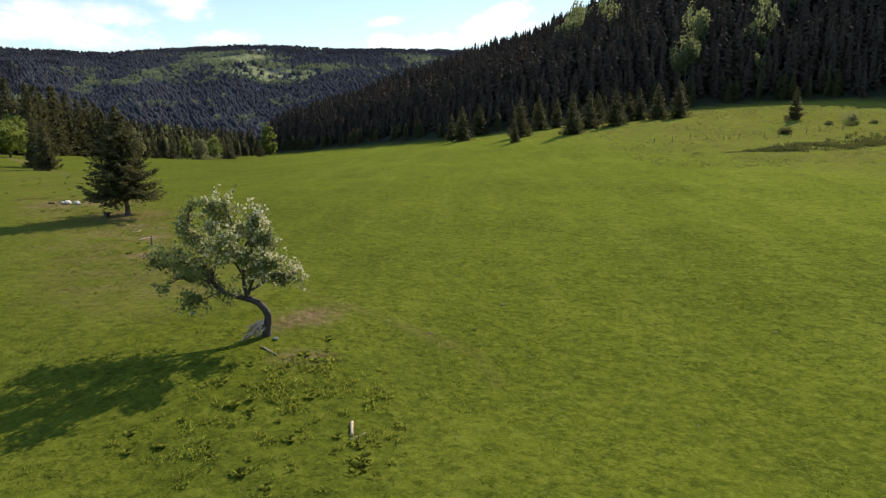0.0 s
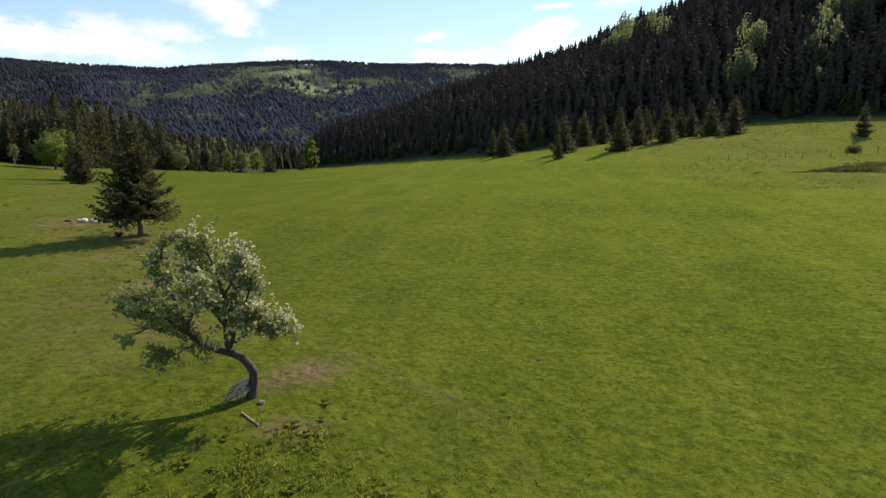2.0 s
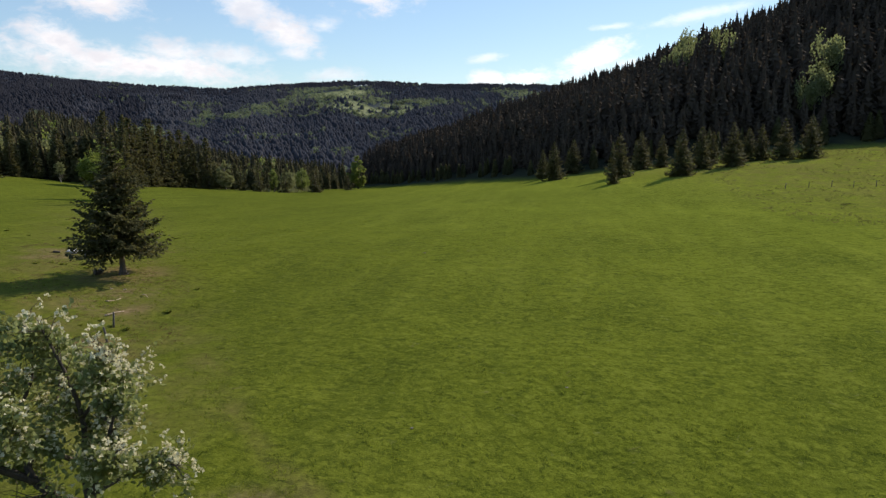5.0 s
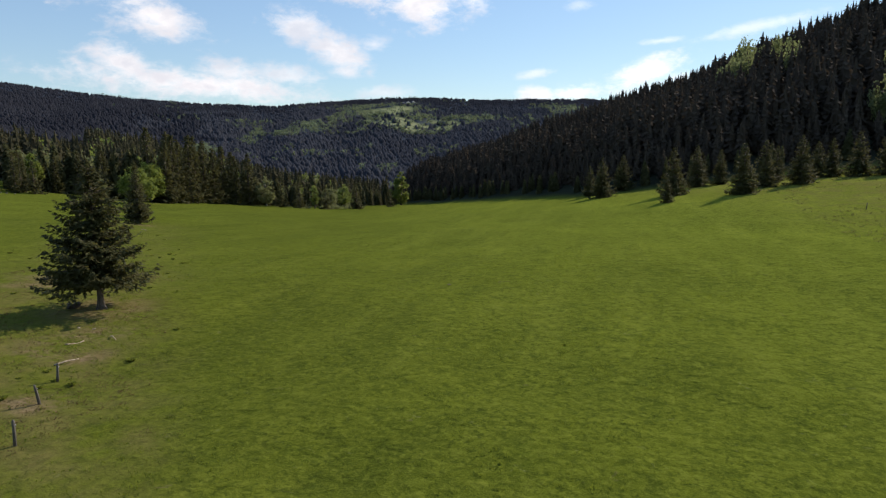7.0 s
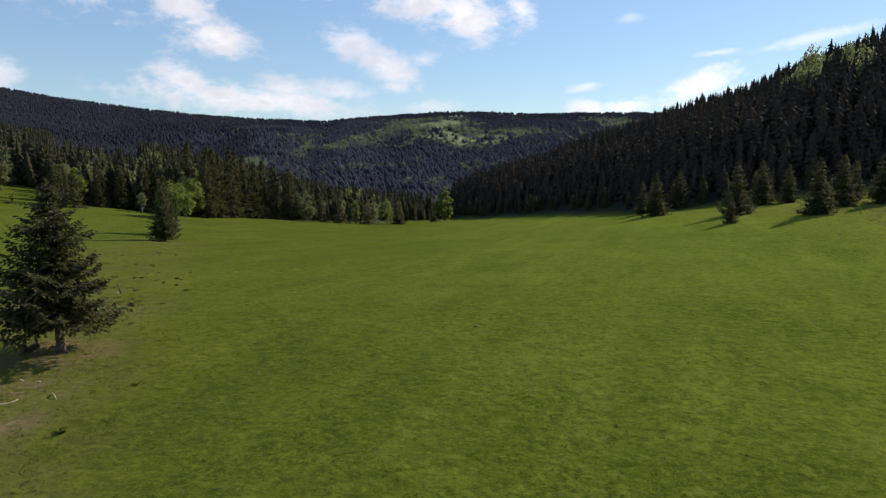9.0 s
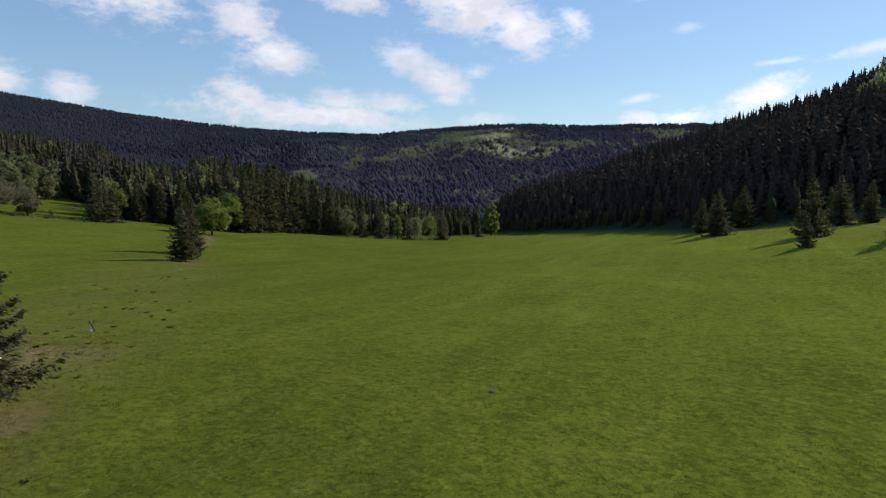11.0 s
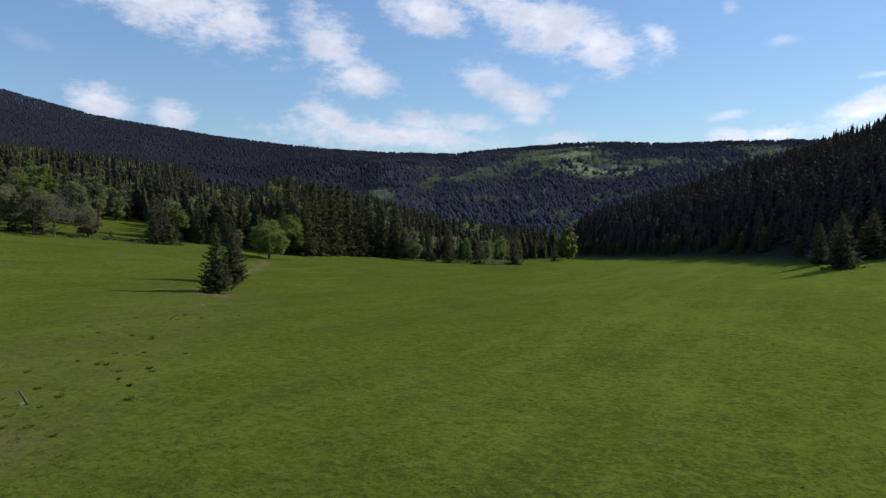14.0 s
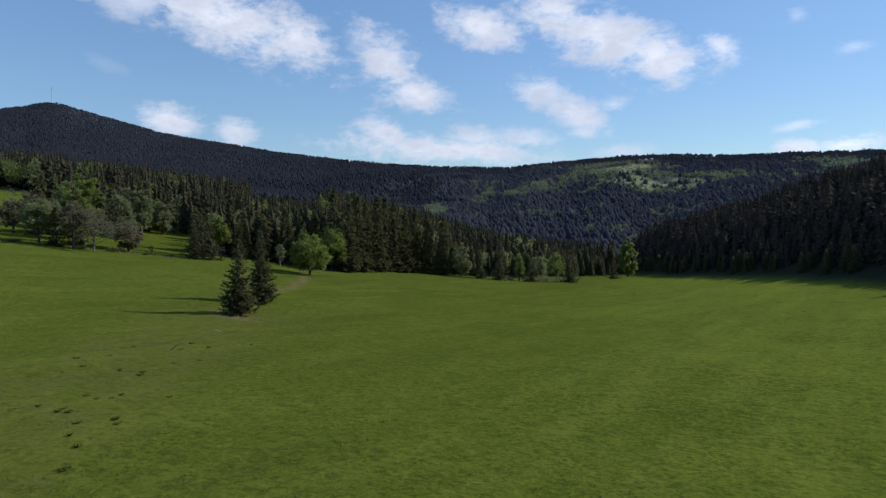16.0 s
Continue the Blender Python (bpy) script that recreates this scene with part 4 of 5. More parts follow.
# the old field boundary: trees, shrubs and stones
broad_tree("willow_tree", at(-178.8, 131.8, 20), 12.6, 9.0, GREY_LEAVES, BARK, "leaning many-stemmed willow on the old field boundary", 4, 6000, 0.48, 0.3)
broad_tree("ash_tree", at(-171.7, 141.3, 70), 11.6, 10.0, ASH_LEAVES, PALE_BARK, "thinly budding grey ash with open crown on the field boundary", 2, 3400, 0.36, 0.34, "", 0.0, 0.25)
broad_tree("ash_tree", at(-173.9, 137.4, 170), 13.5, 7.0, ASH_LEAVES, BARK, "slanting grey-brown ash on the field boundary", 1, 3600, 0.41, 0.3, "", -0.06)
broad_tree("willow_tree", at(-174.8, 150.8, 120), 9.0, 7.4, ASH_LEAVES, BARK, "broad shrubby willow on the field boundary", 5, 4500, 0.42, 0.06)
broad_tree("ash_sapling", at(-171.6, 155.2, 0), 2.6, 1.4, LEAVES, BARK, "small sapling on the field boundary", 1, 160, 0.22, 0.3)
broad_tree("ash_tree", at(-186.0, 124.6, 0), 6.5, 5.0, LEAVES, BARK, "small leaning ash at the end of the field boundary", 2, 1500, 0.36, 0.35, "", -0.1)
broad_tree("maple_tree", at(-196.0, 147.0, 120), 15.0, 10.0, BRIGHT_LEAVES, BARK, "fresh green maple behind the field boundary", 1, 5200, 0.5, 0.12)
broad_tree("maple_tree", at(-214.0, 158.0, 20), 20.0, 9.0, BRIGHT_LEAVES, BARK, "tall fresh green maple behind the field boundary", 1, 5200, 0.55, 0.15)
broad_tree("willow_tree", at(-210.0, 171.8, 20), 19.0, 8.6, GREY_LEAVES, BARK, "tall grey-green poplar-like willow by the upper field", 1, 6800, 0.52, 0.04)
broad_tree("willow_tree", at(-216.2, 182.0, 70), 13.0, 7.6, GREY_LEAVES, BARK, "grey-green willow by the upper field", 1, 5400, 0.5, 0.03)
broad_tree("willow_tree", at(-220.5, 188.6, 70), 10.5, 5.0, GREY_LEAVES, BARK, "slim grey-green willow by the upper field", 1, 3200, 0.46, 0.03)
broad_tree("maple_tree", at(-176.0, 178.0, 40), 13.0, 7.0, BRIGHT_LEAVES, BARK, "fresh green maple among spruces above the pasture", 1, 3800, 0.5, 0.2)
for i, (x, y, h, r) in enumerate(((-177.1, 134.8, 9.4, 3.0), (-180.0, 140.5, 14.5, 3.3), (-166.1, 164.2, 11.8, 3.1), (-162.3, 166.9, 9.4, 3.0), (-168.5, 168.0, 13.5, 3.2), (-197.0, 138.0, 15.0, 3.4), (-203.0, 160.0, 16.0, 3.4), (-222.0, 178.0, 17.0, 3.4))):
    spruce_tree(at(x, y, 37 * i), h, r, "dark spruce among broad-leaved trees on the field boundary", 0.6, 0.4, "spruces on the field boundary")
thicket = [(-190, 139, 12, 8), (-199, 133, 12, 8), (-205, 150, 15, 9), (-196, 160, 15, 8), (-224, 170, 15, 9), (-228, 186, 13, 8), (-234, 160, 16, 9), (-212, 142, 12, 8), (-246, 178, 15, 9)]
for i, (x, y, h, w) in enumerate(thicket):
    kind_of = (("willow_tree", GREY_LEAVES, "grey-green willow in the thicket behind the field boundary"), ("maple_tree", LEAVES, "spring green maple in the thicket behind the field boundary"), ("ash_tree", ASH_LEAVES, "grey-brown budding ash in the thicket behind the field boundary"))[(i * 5) % 3]
    broad_tree(kind_of[0], at(x, y, 71 * i), h, w, kind_of[1], BARK, kind_of[2], 1, 2600, 0.55, 0.08, "thicket behind the field boundary")
# beside the pasture's upper edge, mostly seen by its shade
broad_tree("ash_tree", at(85.5, 134.0, 0), 10.0, 8.5, LEAVES, BARK, "round-crowned ash throwing shade on the upper pasture", 1, 3000, 0.45, 0.15)


def shrub(m, h, width, mat, label, count=500, leaf=0.25, group=""):
    ob = thing("shrub", m, label, "shrub", group)
    twigs = Pile()
    tips = []
    for i in range(9):
        a = rng.uniform(0, 2 * np.pi)
        end = np.array((np.cos(a) * width * rng.uniform(0.1, 0.45), np.sin(a) * width * rng.uniform(0.1, 0.45), h * rng.uniform(0.5, 0.92)))
        tube(twigs, curve_points([(0, 0, -0.1), end * (0.3, 0.3, 0.5), end], 4), (0.03, 0.02, 0.015, 0.006), 4)
        tips += [end, end * 0.7]
    part("twig", twigs, BARK, ob, "bare brown twigs", kind="stuff")
    tips = np.array(tips)
    c = tips[rng.integers(0, len(tips), count)] + rng.normal(size=(count, 3)) * np.array((0.13 * width, 0.13 * width, 0.13 * h))
    c[:, 2] = np.clip(c[:, 2] * rng.uniform(0.1, 1.05, count), 0.04, h)
    part("foliage", leaves(c, leaf * rng.uniform(0.6, 1.3, count), leaf * 0.7), mat, ob, "", kind="stuff")
    return ob


shrub(at(71.3, 157.3), 1.7, 2.8, NEEDLES, "dark dense juniper bush on the upper pasture", 700, 0.3)
shrub(at(97.0, 177.0), 2.8, 4.0, GREY_LEAVES, "pale green hawthorn bush below the forest", 700, 0.34)
for x, y, h, w in ((-127.6, 277.0, 2.4, 4.5), (-126.2, 280.8, 2.6, 5.0), (-124.6, 284.6, 2.4, 4.8), (-122.5, 288.4, 2.4, 5.0), (-130.5, 266.8, 2.0, 3.6)):
    shrub(at(x, y), h, w, GREY_LEAVES, "low grey-green shrub before the valley wood", 420, 0.34, "shrubs before the valley wood")
for x, y, h, w in ((-182.5, 122.0, 1.0, 3.0), (-180.4, 127.2, 1.3, 3.4), (-176.6, 133.4, 1.0, 2.8), (-174.4, 139.4, 1.2, 3.0), (-172.4, 145.6, 1.4, 3.2), (-173.4, 148.2, 1.0, 2.6), (-170.2, 153.0, 0.7, 2.2), (-168.2, 158.2, 0.7, 2.4)):
    shrub(at(x, y), h, w, SCRUB, "low brown scrub along the old field boundary", 320, 0.24, "scrub on the field boundary")
for x, y, h, w in ((88, 170, 1.0, 2.2), (92, 168, 0.9, 2.6), (95, 171, 1.1, 2.4), (100, 172, 1.0, 2.6), (90, 174, 0.8, 2.0)):
    shrub(at(x, y), h, w, SCRUB, "low straggling scrub on the upper pasture", 300, 0.26, "scrub below the forest")


# ---- the blossoming apple tree ----
APPLE = (-12.25, 34.0)


def apple_tree():
    ob = thing("apple_tree", at(*APPLE, 4), "old crooked apple tree in white blossom leaning on the pasture", "tree")
    limbs = [
        ("trunk", [(0.0, 0, -0.4), (0.04, 0, 0.15), (0.16, 0.02, 0.75), (0.14, 0.05, 1.2), (-0.2, 0.02, 1.72), (-0.7, 0, 2.02)], 0.225, 0.165),
        ("limb", [(-0.6, 0, 1.97), (-1.05, -0.05, 2.1), (-1.7, -0.15, 2.35), (-2.3, -0.2, 2.85), (-2.75, 0.0, 3.6), (-3.2, 0.2, 4.6), (-3.6, 0.3, 5.7), (-3.5, 0.4, 6.6)], 0.16, 0.035),
        ("limb", [(-0.72, 0, 2.03), (-0.9, 0.05, 2.5), (-0.95, 0.2, 3.4), (-1.0, 0.3, 4.5), (-1.2, 0.2, 5.7), (-1.6, 0.0, 7.1)], 0.13, 0.03),
        ("limb", [(-0.78, 0.05, 2.2), (-0.45, -0.2, 2.9), (0.0, -0.3, 3.8), (0.35, -0.3, 4.7), (0.55, -0.2, 5.4)], 0.1, 0.025),
        ("limb", [(-0.55, 0, 2.5), (0.1, 0.2, 2.85), (0.7, 0.3, 3.1), (1.25, 0.3, 3.3), (1.75, 0.25, 3.3)], 0.08, 0.02),
        ("limb", [(-0.95, 0.2, 3.4), (-0.7, 0.8, 4.2), (-0.55, 1.3, 4.9), (-0.5, 1.7, 5.4)], 0.08, 0.02),
        ("limb", [(-0.95, 0.15, 3.2), (-0.9, -0.9, 4.1), (-0.95, -1.8, 5.0), (-1.0, -2.4, 5.6)], 0.08, 0.02),
        ("limb", [(-2.2, -0.2, 2.75), (-2.4, -1.1, 3.6), (-2.8, -1.9, 4.4), (-3.1, -2.5, 4.7)], 0.08, 0.02),
        ("limb", [(-2.5, -0.1, 3.2), (-2.45, 0.8, 4.1), (-2.6, 1.4, 4.8), (-2.8, 1.8, 5.2)], 0.08, 0.02),
        ("limb", [(-2.75, 0.0, 3.6), (-3.6, 0.1, 4.1), (-4.4, 0.15, 4.35), (-5.1, 0.2, 4.3)], 0.07, 0.018),
        ("limb", [(-2.3, -0.2, 2.85), (-3.0, -0.5, 3.35), (-3.7, -0.8, 3.45), (-4.3, -0.9, 3.2)], 0.07, 0.016),
        ("limb", [(-3.1, 0.2, 4.4), (-2.5, 0.3, 5.4), (-2.2, 0.2, 6.4), (-2.3, 0.1, 7.0)], 0.06, 0.018),
        ("limb", [(-1.0, 0.3, 4.5), (-0.3, 0.3, 5.4), (0.05, 0.1, 6.1), (0.0, 0.0, 6.6)], 0.06, 0.018),
        ("limb", [(-0.2, -0.25, 3.3), (0.4, -0.8, 3.7), (0.8, -1.1, 4.1), (1.1, -1.3, 4.4)], 0.05, 0.015),
        ("limb", [(-1.7, -0.15, 2.35), (-1.9, -0.6, 2.6), (-2.3, -1.1, 2.55), (-2.8, -1.5, 2.3)], 0.05, 0.012),
    ]
    twigs, ends = Pile(), []
    for k, (name, pts, r0, r1) in enumerate(limbs):
        line = curve_points(pts, 5 * len(pts) if k else 18)
        one = Pile()
        tube(one, line, np.linspace(r0, r1, len(line)) * (1 + 0.5 * np.exp(-np.arange(len(line)) / 1.6) * (k == 0)), 10 if k < 3 else 7, 0.07)
        part(name, one, BARK, ob, "grey-brown furrowed bark", True)
        if k == 0:
            continue
        n = len(line)
        for i in range(int(n * 0.3), n, 1):
            for _ in range(2 if i < n * 0.75 else 3):
                p = line[i]
                d = unit(rng.normal(size=3) * (1, 1, 0.75) + unit(line[min(i + 1, n - 1)] - line[i - 1]) * 0.7 + (0, 0, 0.25))
                ln = rng.uniform(0.5, 1.25) * (0.65 if line[-1][0] > 0 else 1.0)
                end = p + d * ln + (0, 0, -0.12 * ln)
                mid = p + d * ln * 0.5 + rng.normal(size=3) * 0.06
                tube(twigs, [p, mid, end], (0.016, 0.01, 0.004), 3)
                ends.append((p, mid, end))
    part("twig", twigs, BARK, ob, "thin dark twigs", kind="stuff")
    ends = np.array(ends)
    m = 33
    u = rng.uniform(0.35, 1.08, (len(ends), m, 1))
    c = (ends[:, None, 0] * (1 - u) + ends[:, None, 2] * u + rng.normal(size=(len(ends), m, 3)) * 0.13).reshape(-1, 3)
    patchy = value_noise(c[:, 0] * 1 + c[:, 2] * 0.7 + 50, c[:, 1] + c[:, 2] + 50, 0.8, 21)
    c = c[patchy > 0.43 + 0.02 * (c[:, 0] + 1.2)]
    part("foliage", leaves(c, rng.uniform(0.12, 0.24, len(c)), 0.125), APPLE_LEAVES, ob, "grey-green young leaves", kind="stuff")
    # clusters of white flowers, mostly on the outer, sunny side
    m = 9
    u = rng.uniform(0.55, 1.1, (len(ends), m, 1))
    c = (ends[:, None, 0] * (1 - u) + ends[:, None, 2] * u + rng.normal(size=(len(ends), m, 3)) * 0.11).reshape(-1, 3)
    sunny = value_noise(c[:, 0] * 0.8 + 30, c[:, 1] + c[:, 2] + 30, 1.1, 22) + 0.09 * (c[:, 2] - 4.5) + 0.11 * (c[:, 0] + 1.2)
    c = c[sunny > 0.42][::2]
    c = (c[:, None] + rng.normal(size=(len(c), 4, 3)) * 0.03).reshape(-1, 3)
    part("blossom", leaves(c, rng.uniform(0.08, 0.13, len(c)), 0.09, None, 0.5), BLOSSOM, ob, "white apple blossom in clusters", kind="stuff")
    return ob


apple_tree()


# ---- dead wood, posts, stones ----
def rough_log(name, a, b, r0, r1, mat, label, category, sides=9, lift=0.0, bend=0.006, splinters=0):
    """A weathered pole or log from a to b on the ground."""
    (ax, ay), (bx, by) = a, b
    za, zb = float(ground(ax, ay)) + r0 * 0.7, float(ground(bx, by)) + r1 * 0.7 + lift
    mid = np.array(((ax + bx) / 2, (ay + by) / 2, (za + zb) / 2))
    pts = np.array([(ax, ay, za), mid + rng.normal(size=3) * bend, (bx, by, zb)]) - mid
    ob = thing(name, Matrix.Translation(mid), label, category)
    pile = Pile()
    tube(pile, curve_points(pts, 9), np.linspace(r0, r1, 9), sides, 0.12)
    part("log", pile, mat, ob, "", True)
    for i in range(splinters):
        one = Pile()
        p = pts[0] + (pts[2] - pts[0]) * rng.uniform(0.1, 0.9)
        d = unit(rng.normal(size=3) * (1, 1, 0.4) + (0, 0, 0.5)) * rng.uniform(0.25, 0.7)
        tube(one, [p, p + d * 0.5 + rng.normal(size=3) * 0.04, p + d], (r0 * 0.5, r0 * 0.3, 0.01), 5, 0.15)
        part("root", one, mat, ob, "", True)
    return ob


def dead_trunk():
    """A bleached, split trunk with jagged roots lying against the apple tree."""
    x, y = -12.5, 33.8
    ob = thing("dead_trunk", at(x, y, 40), "bleached rotting trunk with jagged roots against the apple tree", "dead wood")
    for i in range(13):
        one = Pile()
        a = np.array((rng.uniform(0.05, 0.5), rng.uniform(-0.25, 0.25), rng.uniform(0.25, 0.85)))
        far = np.array((-rng.uniform(0.3, 1.25), rng.uniform(-0.35, 0.25), rng.uniform(-0.05, 0.12) if i % 4 else rng.uniform(0.3, 0.6)))
        line = curve_points([a, (a + far) / 2 + rng.normal(size=3) * (0.08, 0.07, 0.09), far], 7)
        tube(one, line, np.linspace(rng.uniform(0.06, 0.14), 0.012, 7) * rng.uniform(0.7, 1.3, 7), 6, 0.35)
        part("root" if i > 2 else "trunk", one, DEADWOOD if i % 3 else SPRUCE_BARK, ob, "bleached splintered wood" if i % 3 else "", False)
    return ob


dead_trunk()
rough_log("wooden_pole", (-12.05, 32.6), (-11.0, 31.9), 0.036, 0.03, DEADWOOD, "pale split fence rail lying in the grass", "pole")
rough_log("wooden_post", (-6.2, 26.6), (-6.0, 25.6), 0.07, 0.06, DEADWOOD, "short white peeled post lying in the grass", "post")
rough_log("stick", (-6.0, 25.3), (-5.5, 25.9), 0.025, 0.015, DEADWOOD, "thin pale stick in the grass", "stick")
rough_log("stick", (-30.9, 55.3), (-30.4, 56.5), 0.06, 0.03, DEADWOOD, "crooked bleached branch on withered grass", "stick", 6, 0.1, 0.15)
rough_log("stick", (-33.2, 58.2), (-32.8, 59.2), 0.05, 0.03, DEADWOOD, "bleached branch on withered grass", "stick", 6, 0.0, 0.1)
rough_log("stick", (-35.2, 61.0), (-34.0, 61.3), 0.05, 0.03, DEADWOOD, "bleached branch on withered grass", "stick", 6, 0.0, 0.1)
rough_log("stick", (-32.0, 60.5), (-31.2, 60.1), 0.04, 0.02, DEADWOOD, "bleached branch on withered grass", "stick", 6, 0.0, 0.1)
rough_log("root_stump", (-39.6, 65.2), (-39.0, 63.8), 0.24, 0.12, ROTTEN, "dark weathered root stump in the spruce's shade", "stump", 9, 0.25, 0.1, 6)
rough_log("stick", (-78.9, 115.2), (-77.6, 115.0), 0.07, 0.05, DEADWOOD, "bleached log on the pasture", "stick")
rough_log("stick", (-71.3, 105.4), (-70.6, 106.2), 0.05, 0.02, POST, "dark leaning branch stuck in the pasture", "stick", 6, 0.9)
rough_log("tree_trunk", (-165.3, 194.8), (-163.6, 200.6), 0.3, 0.25, DEADWOOD, "long pale felled trunk below the maples", "log")


def stone(x, y, size, label="", group="", flat=0.6, mat=None):
    bm = bmesh.new()
    bmesh.ops.create_icosphere(bm, subdivisions=2, radius=0.5)
    jig = rng.uniform(0.75, 1.2, len(bm.verts))
    for v, j in zip(bm.verts, jig):
        v.co = Vector((v.co.x * j, v.co.y * j * 0.8, v.co.z * j * flat))
    me = bpy.data.meshes.new("stone")
    bm.to_mesh(me)
    bm.free()
    me.materials.append(mat or STONE)
    ob = new("stone", me)
    ob.matrix_basis = at(x, y, float(rng.uniform(0, 360)), size, -size * flat * 0.25)
    return tagged(ob, label, "stone", group)


stone(-11.6, 33.6, 0.3, "flat pale stone beside the apple tree")
for dx, dy, s in ((0, 0, 0.9), (0.9, 0.3, 0.7), (-0.8, 0.2, 0.5), (1.5, -0.2, 0.5)):
    stone(-48.6 + dx, 72.2 + dy, s, "white limestone block in a heap by withered grass", "white stones", 0.6, LIME)
rough_log("old_log", (-50.4, 71.5), (-49.8, 71.7), 0.1, 0.08, ROTTEN, "dark rotten log beside white stones", "log")
# stones and dung in the sward
for x, y, z in ((3.2, 41.2, 0.34), (-0.9, 35.2, 0.3), (1.6, 34.0, 0.26), (3.2, 40.8, 0.3), (15.7, 37.5, 0.3), (8.1, 27.5, 0.26), (-1.2, 37.2, 0.3), (1.6, 34.6, 0.2), (-0.2, 50.1, 0.4), (-6.7, 44.8, 0.32)):
    stone(x, y, 0.5 * z, "small grey stone lying flush in the short grass", "stones in the sward", 0.25, FIELD_STONE)


def dung_pat(x, y, size):
    bm = bmesh.new()
    for ring, (r, z) in enumerate(((1.0, -0.02), (0.92, 0.05), (0.62, 0.075), (0.3, 0.06), (0.08, 0.05))):
        for k in range(14):
            w = 1 + 0.16 * math.sin(3 * k * 0.45 + x) + 0.08 * math.sin(5 * k * 0.45 + y)
            bm.verts.new((r * w * math.cos(k * math.tau / 14), r * w * math.sin(k * math.tau / 14), z))
    bm.verts.ensure_lookup_table()
    for ring in range(4):
        for k in range(14):
            j = (k + 1) % 14
            bm.faces.new([bm.verts[i] for i in (ring * 14 + k, ring * 14 + j, ring * 14 + 14 + j, ring * 14 + 14 + k)])
    bm.faces.new([bm.verts[56 + k] for k in range(14)])
    me = bpy.data.meshes.new("dung_pat")
    bm.to_mesh(me)
    bm.free()
    me.materials.append(ROTTEN)
    ob = new("dung_pat", me)
    ob.matrix_basis = at(x, y, 0, size)
    return tagged(ob, "dark dried cattle dung lying on short grass", "dung", "dung pats")


for x, y, z in ((-3.7, 36.3, 0.2), (-37.0, 121.1, 0.4), (-21.2, 110.0, 0.35), (-15.3, 82.5, 0.3), (0.5, 41.1, 0.2)):
    dung_pat(x, y, 0.6 * z)
stone(-50.9, 81.5, 0.45, "pale stone at the foot of a post")
for i in range(46):
    u = i / 45 + rng.uniform(-0.01, 0.01)
    px, py = np.interp(u, (0, 0.35, 0.55, 1), (-181, -176, -173, -163)), np.interp(u, (0, 0.35, 0.55, 1), (120, 138, 149, 160))
    stone(px + rng.normal() * 0.5, py + rng.normal() * 0.9, rng.uniform(0.3, 0.75), "grey field stone in an old tumbled wall", "tumbled field wall", 0.55, FIELD_STONE)
for i in range(9):
    stone(54 + i * 3.2 + rng.normal(), 131 + i * 1.7 + rng.normal() * 0.7, rng.uniform(0.4, 0.8), "pale stone in the rushy ditch", "stones in the ditch")


def fence_post(x, y, h, lean=(0, 0), label="weathered wooden fence post standing in the grass", group="fence posts"):
    ob = thing("fence_post", at(x, y, float(rng.uniform(0, 90))) @ pose(0, 0, 0, *lean), label, "post", group)
    pile = Pile()
    tube(pile, [(0, 0, -0.3), (0.01, 0, h * 0.5), (0, 0.01, h * 0.93), (0, 0.01, h)], (0.07, 0.065, 0.06, 0.035), 8, 0.06)
    part("pole", pile, POST, ob, "", True)
    cap = Pile()
    tube(cap, [(0.07, 0, h * 0.8), (0.1, 0, h * 0.8)], (0.02, 0.02), 6)
    part("insulator", cap, METAL, ob, "small grey insulator")
    return ob


for x, y, h, lean in ((-27.3, 51.2, 0.95, (4, -6)), (-24.2, 47.4, 1.15, (0, 2)), (-28.9, 53.7, 1.0, (-2, 4)), (-50.7, 81.8, 1.2, (8, -22))):
    fence_post(x, y, h, lean)
for x, y in ((46.4, 148.3), (49.9, 147.9), (54.2, 149.3), (57.4, 148.9), (63.6, 150.3), (71.3, 154.0), (79.0, 157.0), (86.0, 160.0)):
    fence_post(x, y, 1.3, (float(rng.uniform(-5, 5)), float(rng.uniform(-5, 5))), "thin grey fence post on the upper pasture", "posts of the upper fence")

for x, y in ((38.0, 146.5), (42.2, 147.2), (67.5, 152.0), (75.2, 155.4)):
    fence_post(x, y, 1.2, (float(rng.uniform(-6, 6)), float(rng.uniform(-6, 6))), "thin grey fence post on the upper pasture", "posts of the upper fence")


# a bright outcrop near the far crest
for x, y, z in ((-477.0, 1381.0, 8.0), (-486.0, 1372.0, 6.0), (-468.0, 1392.0, 7.0), (-481.0, 1366.0, 5.0), (-470.0, 1372.0, 6.0), (-462.0, 1380.0, 5.0), (-474.0, 1360.0, 5.5)):
    stone(x, y, z, "white limestone crag above the far clearing", "far crags", 0.4, LIME)


def mast():
    a, r = radians(68.8), 2596.0
    x, y = -6 - r * math.sin(a), 38 + r * math.cos(a)
    ob = thing("radio_mast", at(x, y), "slender lattice radio mast on the distant summit", "mast")
    for i, z in enumerate((0, 18, 36)):
        one = Pile()
        for k in range(3):
            c, s = math.cos(k * 2.094), math.sin(k * 2.094)
            w0, w1 = 2.0 - i * 0.55, 1.45 - i * 0.55
            tube(one, [(c * w0, s * w0, z), (c * w1, s * w1, z + 18)], (0.35, 0.3), 4)
            tube(one, [(c * w0, s * w0, z), (math.cos(k * 2.094 + 2.094) * w1, math.sin(k * 2.094 + 2.094) * w1, z + 18)], (0.2, 0.2), 4)
        part("lattice", one, METAL, ob)
    top = Pile()
    tube(top, [(0, 0, 50), (0, 0, 66)], (0.4, 0.15), 5)
    part("aerial", top, METAL, ob)


mast()


